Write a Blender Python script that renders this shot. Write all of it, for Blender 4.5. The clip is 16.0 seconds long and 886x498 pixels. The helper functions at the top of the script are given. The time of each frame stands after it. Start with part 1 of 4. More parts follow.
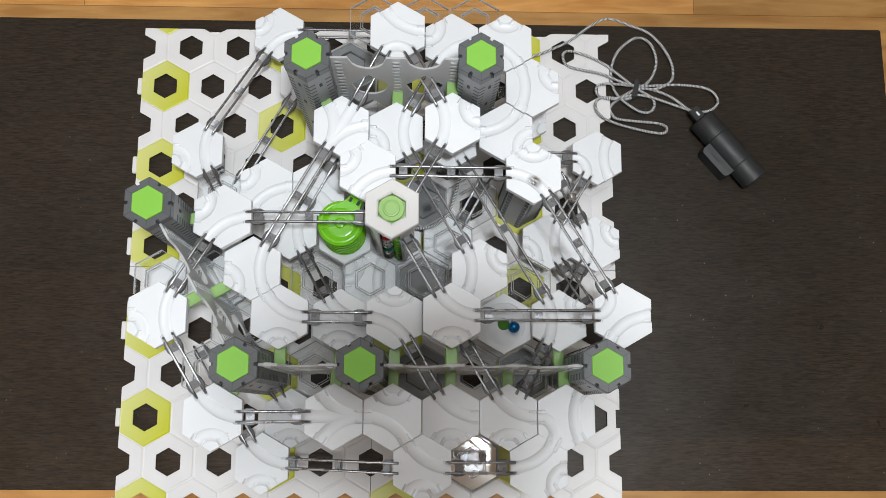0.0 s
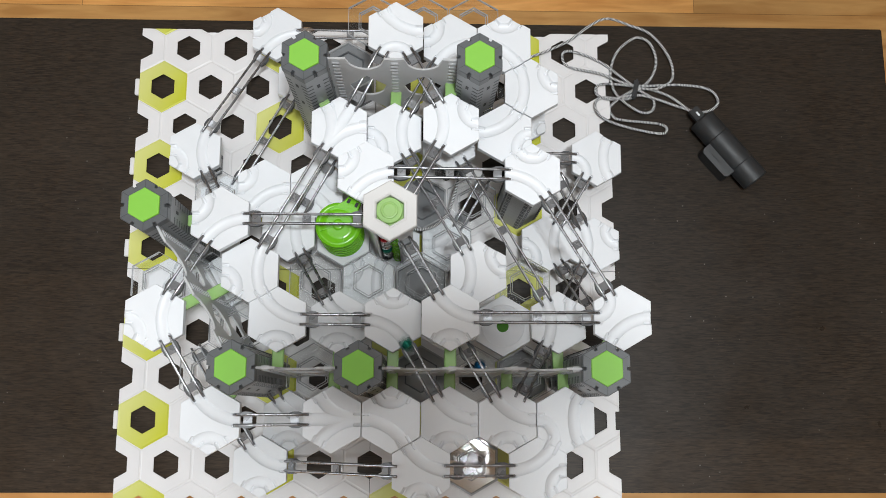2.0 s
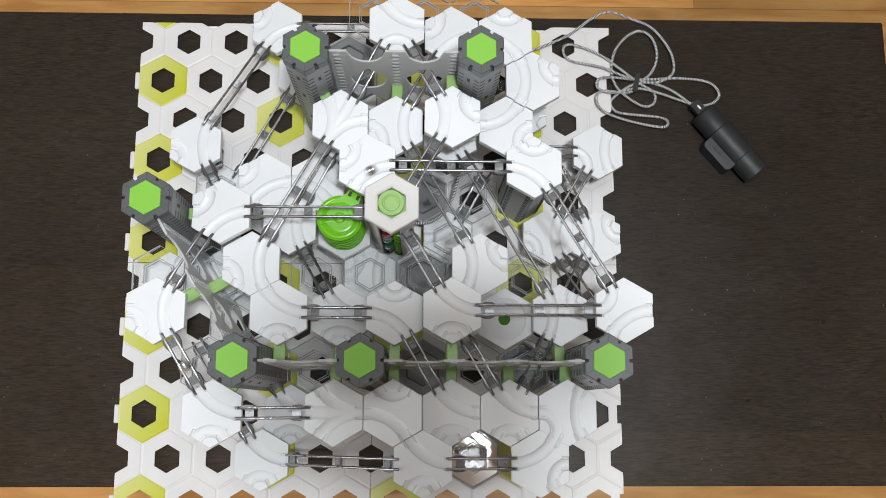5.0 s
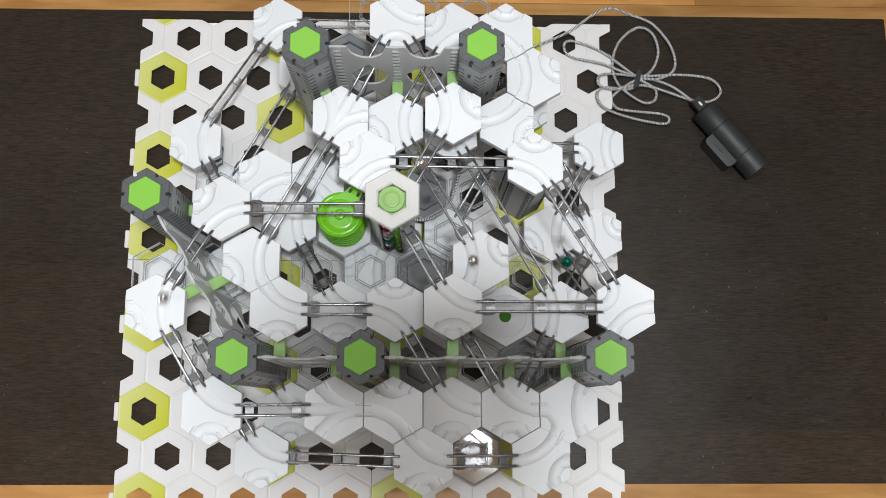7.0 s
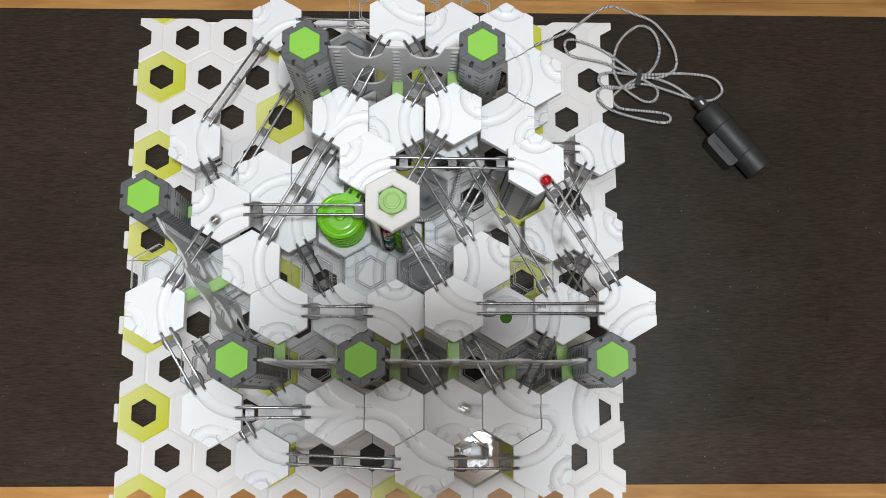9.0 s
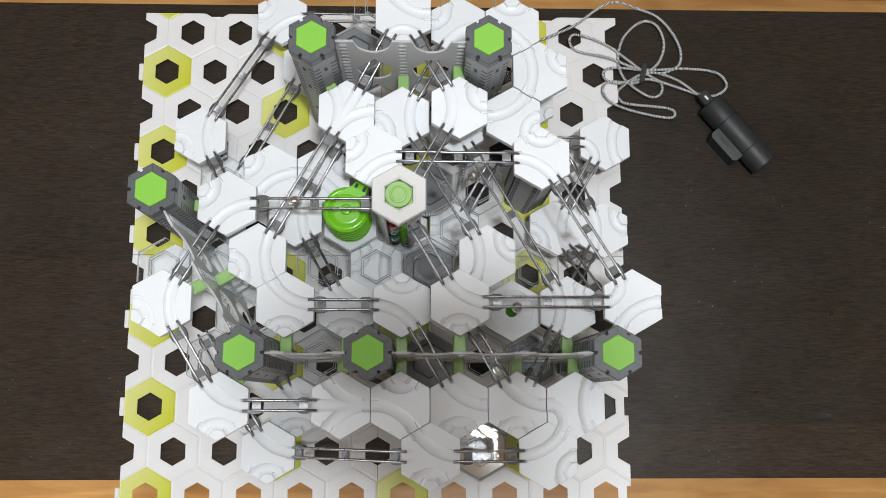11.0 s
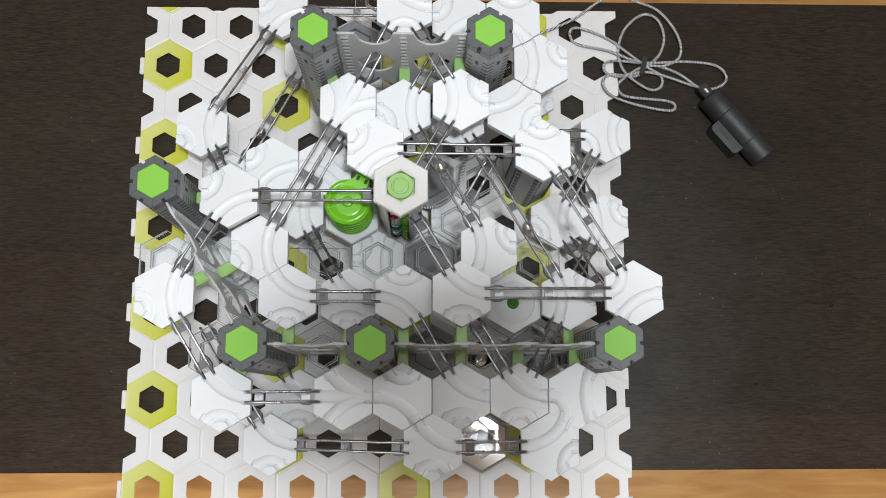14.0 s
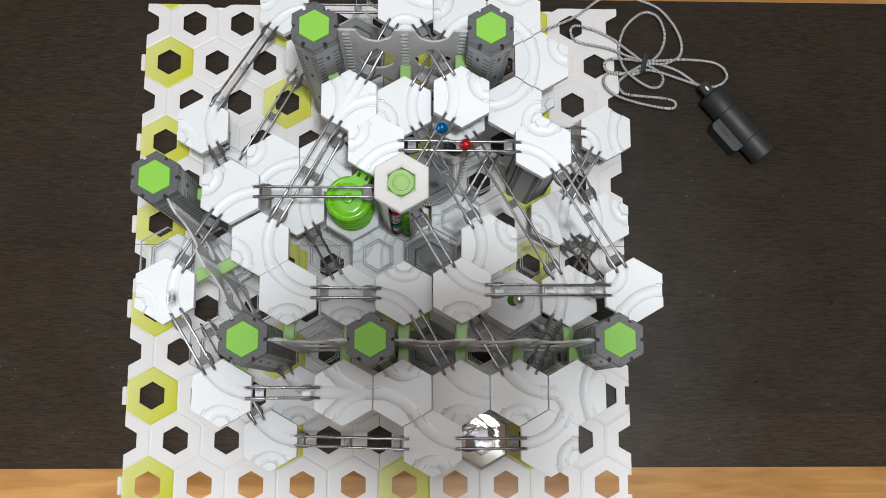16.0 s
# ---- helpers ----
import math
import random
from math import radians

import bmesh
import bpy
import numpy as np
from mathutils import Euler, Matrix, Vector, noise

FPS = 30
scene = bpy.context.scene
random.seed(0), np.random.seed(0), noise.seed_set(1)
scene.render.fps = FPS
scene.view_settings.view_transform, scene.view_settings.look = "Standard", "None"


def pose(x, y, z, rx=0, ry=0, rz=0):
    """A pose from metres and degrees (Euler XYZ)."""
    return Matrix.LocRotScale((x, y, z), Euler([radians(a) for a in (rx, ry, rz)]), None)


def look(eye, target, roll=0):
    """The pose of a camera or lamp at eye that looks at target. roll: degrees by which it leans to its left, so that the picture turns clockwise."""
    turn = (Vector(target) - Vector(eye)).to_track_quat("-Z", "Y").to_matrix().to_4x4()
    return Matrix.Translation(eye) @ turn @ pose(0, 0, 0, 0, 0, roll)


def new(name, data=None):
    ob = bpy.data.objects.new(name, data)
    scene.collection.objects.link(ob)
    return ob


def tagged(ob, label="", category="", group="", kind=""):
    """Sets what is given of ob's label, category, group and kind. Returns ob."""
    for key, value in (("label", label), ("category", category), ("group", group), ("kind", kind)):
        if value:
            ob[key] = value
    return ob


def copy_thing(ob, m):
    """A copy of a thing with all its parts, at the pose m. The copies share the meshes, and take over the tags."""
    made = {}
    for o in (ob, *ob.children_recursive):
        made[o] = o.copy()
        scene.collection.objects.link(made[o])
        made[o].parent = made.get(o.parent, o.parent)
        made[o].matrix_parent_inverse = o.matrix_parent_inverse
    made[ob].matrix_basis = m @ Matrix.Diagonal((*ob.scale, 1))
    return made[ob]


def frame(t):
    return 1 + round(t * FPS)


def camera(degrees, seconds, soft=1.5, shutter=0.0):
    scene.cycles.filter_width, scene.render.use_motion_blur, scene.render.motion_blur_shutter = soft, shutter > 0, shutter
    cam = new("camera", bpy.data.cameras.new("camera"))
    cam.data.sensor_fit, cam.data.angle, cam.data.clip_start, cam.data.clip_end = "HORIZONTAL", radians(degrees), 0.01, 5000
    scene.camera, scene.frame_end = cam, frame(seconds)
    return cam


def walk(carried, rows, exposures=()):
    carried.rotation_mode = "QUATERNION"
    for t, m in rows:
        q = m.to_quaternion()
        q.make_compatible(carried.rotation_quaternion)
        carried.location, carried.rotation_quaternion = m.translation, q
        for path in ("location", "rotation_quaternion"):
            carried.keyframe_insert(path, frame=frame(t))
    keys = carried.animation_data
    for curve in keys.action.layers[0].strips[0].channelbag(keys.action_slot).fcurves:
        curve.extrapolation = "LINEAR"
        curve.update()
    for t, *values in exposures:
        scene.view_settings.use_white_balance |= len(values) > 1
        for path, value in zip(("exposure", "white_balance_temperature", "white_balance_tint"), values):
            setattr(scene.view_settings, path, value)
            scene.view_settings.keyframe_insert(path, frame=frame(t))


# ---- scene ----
cam = camera(52.5, 16.0, soft=0.65, shutter=0.5)
PATH = [
    (0, (0.054, -0.192, 1.063), (0.106, 0.162, -0.905), 8.7),
    (0.5, (0.056, -0.192, 1.062), (0.107, 0.156, -0.907), 8.5),
    (1, (0.055, -0.188, 1.061), (0.107, 0.158, -0.909), 8.9),
    (1.5, (0.055, -0.188, 1.06), (0.107, 0.161, -0.908), 8.7),
    (2, (0.056, -0.187, 1.059), (0.107, 0.162, -0.91), 8.6),
    (2.5, (0.056, -0.188, 1.059), (0.109, 0.161, -0.909), 8.6),
    (3, (0.056, -0.188, 1.058), (0.105, 0.158, -0.911), 8.4),
    (3.5, (0.055, -0.189, 1.056), (0.105, 0.157, -0.913), 8.3),
    (4, (0.055, -0.191, 1.057), (0.106, 0.156, -0.912), 8.6),
    (6.5, (0.049, -0.194, 1.054), (0.106, 0.151, -0.915), 9.5),
    (7, (0.053, -0.195, 1.053), (0.106, 0.15, -0.916), 8.9),
    (7.5, (0.055, -0.193, 1.052), (0.105, 0.144, -0.918), 8.5),
    (8, (0.05, -0.192, 1.049), (0.104, 0.141, -0.922), 9.2),
    (8.5, (0.052, -0.188, 1.046), (0.103, 0.145, -0.925), 8.6),
    (9, (0.052, -0.187, 1.05), (0.106, 0.145, -0.922), 9.3),
    (11.5, (0.045, -0.196, 1.052), (0.1, 0.133, -0.92), 9.6),
    (12, (0.045, -0.2, 1.054), (0.101, 0.129, -0.918), 9.7),
    (12.5, (0.045, -0.201, 1.052), (0.1, 0.127, -0.92), 9.6),
    (13, (0.042, -0.198, 1.05), (0.1, 0.133, -0.921), 9.9),
    (13.5, (0.041, -0.195, 1.051), (0.099, 0.132, -0.922), 10.1),
    (14, (0.042, -0.2, 1.052), (0.101, 0.127, -0.92), 10.2),
    (14.5, (0.043, -0.204, 1.052), (0.098, 0.122, -0.92), 9.6),
    (15, (0.042, -0.204, 1.051), (0.097, 0.123, -0.921), 9.6),
    (15.5, (0.04, -0.204, 1.052), (0.099, 0.125, -0.92), 10.1),
    (16, (0.042, -0.203, 1.053), (0.1, 0.123, -0.92), 10.2),
]
walk(cam, [(t, look(eye, target, roll)) for t, eye, target, roll in PATH])

# ---- light ----
world = bpy.data.worlds.new("world")
scene.world = world
world.use_nodes = True
world.node_tree.nodes["Background"].inputs[0].default_value = (0.9, 0.95, 1.0, 1)
world.node_tree.nodes["Background"].inputs[1].default_value = 0.25
scene.view_settings.exposure = 0.0


def area(name, at, target, sx, sy, watts, color):
    d = bpy.data.lights.new(name, "AREA")
    d.shape, d.size, d.size_y, d.energy, d.color = "RECTANGLE", sx, sy, watts, color
    ob = new(name, d)
    ob.matrix_world = look(at, target)
    return ob


area("ceiling_light_lamp", (0.10, 0.40, 2.03), (0.10, 0.40, 0), 1.3, 1.0, 9.5, (0.92, 0.968, 1.0))
area("ceiling_spot_lamp", (0.22, -0.26, 2.03), (0.22, -0.26, 0), 0.17, 0.13, 26.5, (0.905, 0.965, 1.0))
# Added fill from the west; no such source is known there.
area("west_fill_lamp", (-2.63, -0.8, 1.0), (0, -0.5, 0.05), 2.0, 1.3, 32, (0.88, 0.95, 1.0))


# ---- materials ----
def mat(name, color, rough=0.4, metal=0.0, spec=0.5):
    m = bpy.data.materials.new(name)
    m.use_nodes = True
    b = m.node_tree.nodes["Principled BSDF"]
    b.inputs["Base Color"].default_value = (*color, 1)
    b.inputs["Roughness"].default_value = rough
    b.inputs["Metallic"].default_value = metal
    b.inputs["Specular IOR Level"].default_value = spec
    return m


def node(m, kind, **kw):
    n = m.node_tree.nodes.new(kind)
    for k, v in kw.items():
        n.inputs[k.replace("_", " ")].default_value = v
    return n


def link(m, a, b):
    m.node_tree.links.new(a, b)


def worn(m, scale=60, amount=0.06, bump=0.05, detail=900):
    """Two scales of variation: faint stains in the colour, fine grain in roughness and relief."""
    b = m.node_tree.nodes["Principled BSDF"]
    base = tuple(b.inputs["Base Color"].default_value)
    rough = b.inputs["Roughness"].default_value
    tc = node(m, "ShaderNodeTexCoord")
    n1 = node(m, "ShaderNodeTexNoise", Scale=scale, Detail=4.0)
    n2 = node(m, "ShaderNodeTexNoise", Scale=detail, Detail=2.0)
    link(m, tc.outputs["Object"], n1.inputs["Vector"])
    link(m, tc.outputs["Object"], n2.inputs["Vector"])
    r = m.node_tree.nodes.new("ShaderNodeValToRGB")
    r.color_ramp.elements[0].position, r.color_ramp.elements[1].position = 0.3, 0.7
    r.color_ramp.elements[0].color = (*[c * (1 - amount) for c in base[:3]], 1)
    r.color_ramp.elements[1].color = base
    link(m, n1.outputs["Fac"], r.inputs["Fac"])
    link(m, r.outputs["Color"], b.inputs["Base Color"])
    mr = node(m, "ShaderNodeMapRange", To_Min=max(rough - 0.08, 0.02), To_Max=rough + 0.12)
    link(m, n1.outputs["Fac"], mr.inputs["Value"])
    link(m, mr.outputs["Result"], b.inputs["Roughness"])
    bp = node(m, "ShaderNodeBump", Strength=bump, Distance=0.0004)
    link(m, n2.outputs["Fac"], bp.inputs["Height"])
    link(m, bp.outputs["Normal"], b.inputs["Normal"])
    return m


WHITE = worn(mat("white_plastic", (0.80, 0.81, 0.83), 0.38), 40, 0.03, 0.05)
WARM = worn(mat("warm_white_plastic", (0.64, 0.62, 0.60), 0.35), 40, 0.03)
BASE = worn(mat("light_grey_cardboard", (0.79, 0.765, 0.76), 0.33), 25, 0.05, 0.08)
def printed_cell():
    """Yellow print that runs from pale on one side of its cell to full on the other."""
    m = mat("yellow_green_print", (0.58, 0.57, 0.07), 0.35)
    tc = node(m, "ShaderNodeTexCoord")
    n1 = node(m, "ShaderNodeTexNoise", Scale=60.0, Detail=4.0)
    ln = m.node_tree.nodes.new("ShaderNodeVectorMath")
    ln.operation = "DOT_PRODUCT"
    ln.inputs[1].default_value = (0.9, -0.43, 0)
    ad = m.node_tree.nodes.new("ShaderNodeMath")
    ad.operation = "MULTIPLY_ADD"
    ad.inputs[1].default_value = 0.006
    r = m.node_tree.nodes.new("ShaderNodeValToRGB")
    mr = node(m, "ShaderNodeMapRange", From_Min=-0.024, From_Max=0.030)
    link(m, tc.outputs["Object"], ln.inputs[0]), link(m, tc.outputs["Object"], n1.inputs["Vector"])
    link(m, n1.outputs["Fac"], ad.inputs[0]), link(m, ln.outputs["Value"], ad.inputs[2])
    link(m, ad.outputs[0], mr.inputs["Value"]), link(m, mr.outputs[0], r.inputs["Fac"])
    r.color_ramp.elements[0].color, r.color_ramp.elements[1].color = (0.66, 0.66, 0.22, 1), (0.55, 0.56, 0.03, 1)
    link(m, r.outputs["Color"], m.node_tree.nodes["Principled BSDF"].inputs["Base Color"])
    return m


YELLOW = printed_cell()
GREEN = worn(mat("bright_green_plastic", (0.17, 0.54, 0.010), 0.20), 50, 0.05)
# Darkened green that puts shade into the gaps of the spiral
GREEN_GAP = worn(mat("green_gap_shade", (0.03, 0.13, 0.006), 0.4), 50, 0.1)
GREEN_CUP = worn(mat("green_cup_plastic", (0.05, 0.19, 0.008), 0.5, 0.0, 0.2), 50, 0.1)
PLUG = worn(mat("pale_green_plastic", (0.29, 0.50, 0.14), 0.4), 50, 0.05)
LIME = worn(mat("lime_cap_plastic", (0.23, 0.55, 0.05), 0.45), 50, 0.05)
GREY = worn(mat("dark_grey_plastic", (0.095, 0.10, 0.105), 0.36), 50, 0.1)
COLUMN = worn(mat("tower_grey_plastic", (0.20, 0.205, 0.21), 0.32), 50, 0.1)
# Dark tone for the shade in side slots, and for the head seams
SLOT_SEAM = mat("slot_shade_and_seam", (0.05, 0.052, 0.055), 0.5)
MIDGREY = worn(mat("mid_grey_plastic", (0.17, 0.175, 0.18), 0.4), 50, 0.1)
LIGHTGREY = worn(mat("light_grey_plastic", (0.34, 0.345, 0.35), 0.4), 50, 0.08)
# Near-black: shade in notches and slits, and the black plug and marks
SLOT = mat("slot_shade_and_black", (0.02, 0.02, 0.02), 0.6)
STEEL = worn(mat("steel", (0.37, 0.37, 0.38), 0.26, 1.0), 80, 0.15, 0.02)
BRACKET = worn(mat("dark_bracket_metal", (0.085, 0.086, 0.09), 0.34, 0.1), 80, 0.15, 0.02)
CLIP = worn(mat("clip_metal", (0.40, 0.40, 0.41), 0.26, 0.4), 80, 0.15, 0.02)
CHROME = mat("polished_steel", (0.8, 0.8, 0.8), 0.06, 1.0)
MIRROR = mat("mirror_foil", (0.78, 0.78, 0.77), 0.08, 1.0)
BLACK = worn(mat("matt_black_plastic", (0.022, 0.023, 0.024), 0.5), 90, 0.2, 0.15, 1500)
RED = mat("red_metallic", (0.55, 0.02, 0.03), 0.15, 0.7)
BLUE = mat("blue_metallic", (0.01, 0.16, 0.38), 0.15, 0.7)
TEAL = mat("teal_metallic", (0.01, 0.20, 0.14), 0.15, 0.7)
BRAID_DARK = mat("braid_dark", (0.02, 0.02, 0.022), 0.7)
BRAID_LIGHT = mat("braid_light", (0.76, 0.76, 0.76), 0.6)
GREENBALL = mat("green_metallic", (0.10, 0.36, 0.03), 0.2, 0.5)


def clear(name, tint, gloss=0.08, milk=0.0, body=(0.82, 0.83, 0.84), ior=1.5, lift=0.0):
    """Clear plastic: sees through, with a glossy coat and a little milkiness; lift bends its diffuse normal upward, so
    upright faces shade as if lit from above.
    """
    m = bpy.data.materials.new(name)
    m.use_nodes = True
    nt = m.node_tree
    nt.nodes.remove(nt.nodes["Principled BSDF"])
    out = nt.nodes["Material Output"]
    tr = node(m, "ShaderNodeBsdfTransparent", Color=(*tint, 1))
    di = node(m, "ShaderNodeBsdfDiffuse", Color=(*body, 1))
    tl = node(m, "ShaderNodeBsdfTranslucent", Color=(*body, 1))
    # Normal bent upward by hand: upright faces take more overhead light than their shape would.
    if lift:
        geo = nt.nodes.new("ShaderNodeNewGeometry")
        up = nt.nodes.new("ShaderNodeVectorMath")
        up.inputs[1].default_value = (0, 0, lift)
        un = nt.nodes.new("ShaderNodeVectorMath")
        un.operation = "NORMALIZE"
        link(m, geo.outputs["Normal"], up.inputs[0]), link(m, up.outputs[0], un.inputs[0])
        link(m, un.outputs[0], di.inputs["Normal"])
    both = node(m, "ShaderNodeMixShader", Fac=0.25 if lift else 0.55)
    link(m, di.outputs[0], both.inputs[1]), link(m, tl.outputs[0], both.inputs[2])
    gl = node(m, "ShaderNodeBsdfGlossy", Roughness=gloss)
    fr = node(m, "ShaderNodeFresnel", IOR=ior)
    mx = node(m, "ShaderNodeMixShader", Fac=milk)
    m2 = nt.nodes.new("ShaderNodeMixShader")
    link(m, tr.outputs[0], mx.inputs[1]), link(m, both.outputs[0], mx.inputs[2])
    link(m, fr.outputs[0], m2.inputs[0]), link(m, mx.outputs[0], m2.inputs[1]), link(m, gl.outputs[0], m2.inputs[2])
    link(m, m2.outputs[0], out.inputs["Surface"])
    return m


CLEAR = clear("clear_plastic", (0.985, 0.99, 0.99), 0.06, 0.012, ior=1.18)
# White milk in RIM stands for edge highlights; lift brightens all three.
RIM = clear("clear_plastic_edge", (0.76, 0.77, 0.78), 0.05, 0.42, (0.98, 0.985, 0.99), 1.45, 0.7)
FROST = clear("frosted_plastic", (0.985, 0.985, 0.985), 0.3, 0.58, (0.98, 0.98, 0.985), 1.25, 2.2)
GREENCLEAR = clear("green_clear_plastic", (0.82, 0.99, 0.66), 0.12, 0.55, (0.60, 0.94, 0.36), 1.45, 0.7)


def wood(name, dark, light, plank_w, plank_l, grain, rough, along_x=True, joint=0.0, fine=9.0, relief=0.25, shift=(0, 0), ramp=(0.35, 0.72)):
    m = mat(name, dark, rough)
    b = m.node_tree.nodes["Principled BSDF"]
    tc = node(m, "ShaderNodeTexCoord")
    mp = node(m, "ShaderNodeMapping")
    mp.inputs["Scale"].default_value = (1.0, grain, 1.0) if along_x else (grain, 1.0, 1.0)
    link(m, tc.outputs["Object"], mp.inputs["Vector"])
    n1 = node(m, "ShaderNodeTexNoise", Scale=fine, Detail=7.0, Distortion=0.6)
    n2 = node(m, "ShaderNodeTexNoise", Scale=2.2, Detail=3.0)
    br = node(m, "ShaderNodeTexBrick", Scale=1.0, Mortar_Size=joint, Brick_Width=plank_l, Row_Height=plank_w)
    br.inputs["Color1"].default_value, br.inputs["Color2"].default_value = (0.74, 0.76, 0.78, 1), (1.18, 1.12, 1.05, 1)
    br.inputs["Mortar"].default_value = (0.45, 0.45, 0.45, 1)
    link(m, mp.outputs[0], n1.inputs["Vector"])
    link(m, tc.outputs["Object"], n2.inputs["Vector"])
    sh = node(m, "ShaderNodeMapping", Location=(*shift, 0))
    link(m, tc.outputs["Object"], sh.inputs["Vector"]), link(m, sh.outputs[0], br.inputs["Vector"])
    r = m.node_tree.nodes.new("ShaderNodeValToRGB")
    r.color_ramp.elements[0].position, r.color_ramp.elements[1].position = ramp
    r.color_ramp.elements[0].color, r.color_ramp.elements[1].color = (*dark, 1), (*light, 1)
    link(m, n1.outputs["Fac"], r.inputs["Fac"])
    mx = m.node_tree.nodes.new("ShaderNodeMix")
    mx.data_type, mx.blend_type = "RGBA", "MULTIPLY"
    mx.inputs["Factor"].default_value = 1.0
    link(m, r.outputs["Color"], mx.inputs[6]), link(m, br.outputs["Color"], mx.inputs[7])
    mr = node(m, "ShaderNodeMapRange", From_Min=0.3, From_Max=0.7, To_Min=0.8, To_Max=1.2)
    link(m, n2.outputs["Fac"], mr.inputs["Value"])
    m3 = m.node_tree.nodes.new("ShaderNodeMix")
    m3.data_type, m3.blend_type = "RGBA", "MULTIPLY"
    m3.inputs["Factor"].default_value = 1.0
    link(m, mx.outputs[2], m3.inputs[6]), link(m, mr.outputs["Result"], m3.inputs[7])
    link(m, m3.outputs[2], b.inputs["Base Color"])
    bp = node(m, "ShaderNodeBump", Strength=relief, Distance=0.0006)
    link(m, n1.outputs["Fac"], bp.inputs["Height"])
    link(m, bp.outputs["Normal"], b.inputs["Normal"])
    return m


DARKWOOD = wood("black_brown_veneer", (0.0225, 0.0168, 0.0126), (0.070, 0.0500, 0.0340), 0.19, 0.75, 8, 0.33, True, 0.0, 80.0, 0.07, (0.10, 0.032), (0.32, 0.92))
DARKWOOD.node_tree.nodes["Principled BSDF"].inputs["Specular IOR Level"].default_value = 0.19


def dusty(m):
    """Sparse pale dust specks and faint scuffs on a dark top."""
    nt = m.node_tree
    b = nt.nodes["Principled BSDF"]
    old = b.inputs["Base Color"].links[0].from_socket
    tc = node(m, "ShaderNodeTexCoord")
    vo = node(m, "ShaderNodeTexVoronoi", Scale=75.0, Randomness=1.0)
    no = node(m, "ShaderNodeTexNoise", Scale=14.0, Detail=5.0)
    link(m, tc.outputs["Object"], vo.inputs["Vector"]), link(m, tc.outputs["Object"], no.inputs["Vector"])
    dot = node(m, "ShaderNodeMapRange", From_Min=0.035, From_Max=0.085, To_Min=1.0, To_Max=0.0)
    some = node(m, "ShaderNodeMapRange", From_Min=0.50, From_Max=0.64)
    link(m, vo.outputs["Distance"], dot.inputs["Value"]), link(m, no.outputs["Fac"], some.inputs["Value"])
    mul = nt.nodes.new("ShaderNodeMath")
    mul.operation = "MULTIPLY"
    link(m, dot.outputs[0], mul.inputs[0]), link(m, some.outputs[0], mul.inputs[1])
    half = nt.nodes.new("ShaderNodeMath")
    half.operation = "MULTIPLY"
    half.inputs[1].default_value = 0.45
    link(m, mul.outputs[0], half.inputs[0])
    mx = nt.nodes.new("ShaderNodeMix")
    mx.data_type = "RGBA"
    link(m, half.outputs[0], mx.inputs["Factor"]), link(m, old, mx.inputs[6])
    mx.inputs[7].default_value = (0.26, 0.24, 0.21, 1)
    link(m, mx.outputs[2], b.inputs["Base Color"])
    mr = node(m, "ShaderNodeMapRange", From_Min=0.3, From_Max=0.7, To_Min=0.27, To_Max=0.42)
    link(m, no.outputs["Fac"], mr.inputs["Value"]), link(m, mr.outputs[0], b.inputs["Roughness"])


dusty(DARKWOOD)
OAK = wood("oiled_oak_floor", (0.58, 0.275, 0.080), (0.82, 0.45, 0.155), 0.13, 1.1, 7, 0.35, True, 0.0006, 7.0)
WALLPAINT = worn(mat("wall_paint", (0.60, 0.59, 0.57), 0.8), 3, 0.04)

# ---- geometry helpers ----
P = 0.058                      # spacing of the hexagon grid
ROW = P * math.sqrt(3) / 2
SIDE = P / math.sqrt(3)


def cell(r, c):
    return ((c + (0.5 if r % 2 == 0 else 0) - 4.5) * P, (5 - r) * ROW)


def part(name, bm, material, parent=None, label="", smooth=False):
    me = bpy.data.meshes.new(name)
    bm.normal_update()
    bm.to_mesh(me)
    bm.free()
    for m in (material if isinstance(material, (list, tuple)) else [material]):
        me.materials.append(m)
    if smooth:
        for p in me.polygons:
            p.use_smooth = True
    ob = new(name, me)
    if parent:
        ob.parent = parent
    if label:
        tagged(ob, label)
    return ob


def thing(name, at, label, category, group="", rz=0):
    ob = new(name)
    ob.empty_display_size = 0.01
    ob.matrix_basis = pose(*at, 0, 0, rz)
    return tagged(ob, label, category, group)


def hexpts(rad, start=30):
    return [(rad * math.cos(radians(start + 60 * k)), rad * math.sin(radians(start + 60 * k))) for k in range(6)]


def prism(bm, pts, z0, z1, chamfer=0.0, at=(0, 0)):
    """A solid over a convex outline, with a chamfered top edge."""
    cx, cy = at
    n = len(pts)
    mx, my = sum(p[0] for p in pts) / n, sum(p[1] for p in pts) / n
    big = max(math.hypot(p[0] - mx, p[1] - my) for p in pts)
    s = 1 - chamfer / big
    rings = [[(x, y, z0) for x, y in pts], [(x, y, z1 - chamfer) for x, y in pts]]
    if chamfer:
        rings.append([(mx + (x - mx) * s, my + (y - my) * s, z1) for x, y in pts])
    vs = [[bm.verts.new((x + cx, y + cy, z)) for x, y, z in ring] for ring in rings]
    for a, b in zip(vs, vs[1:]):
        for i in range(n):
            bm.faces.new((a[i], a[(i + 1) % n], b[(i + 1) % n], b[i]))
    bm.faces.new(list(reversed(vs[0])))
    bm.faces.new(vs[-1])


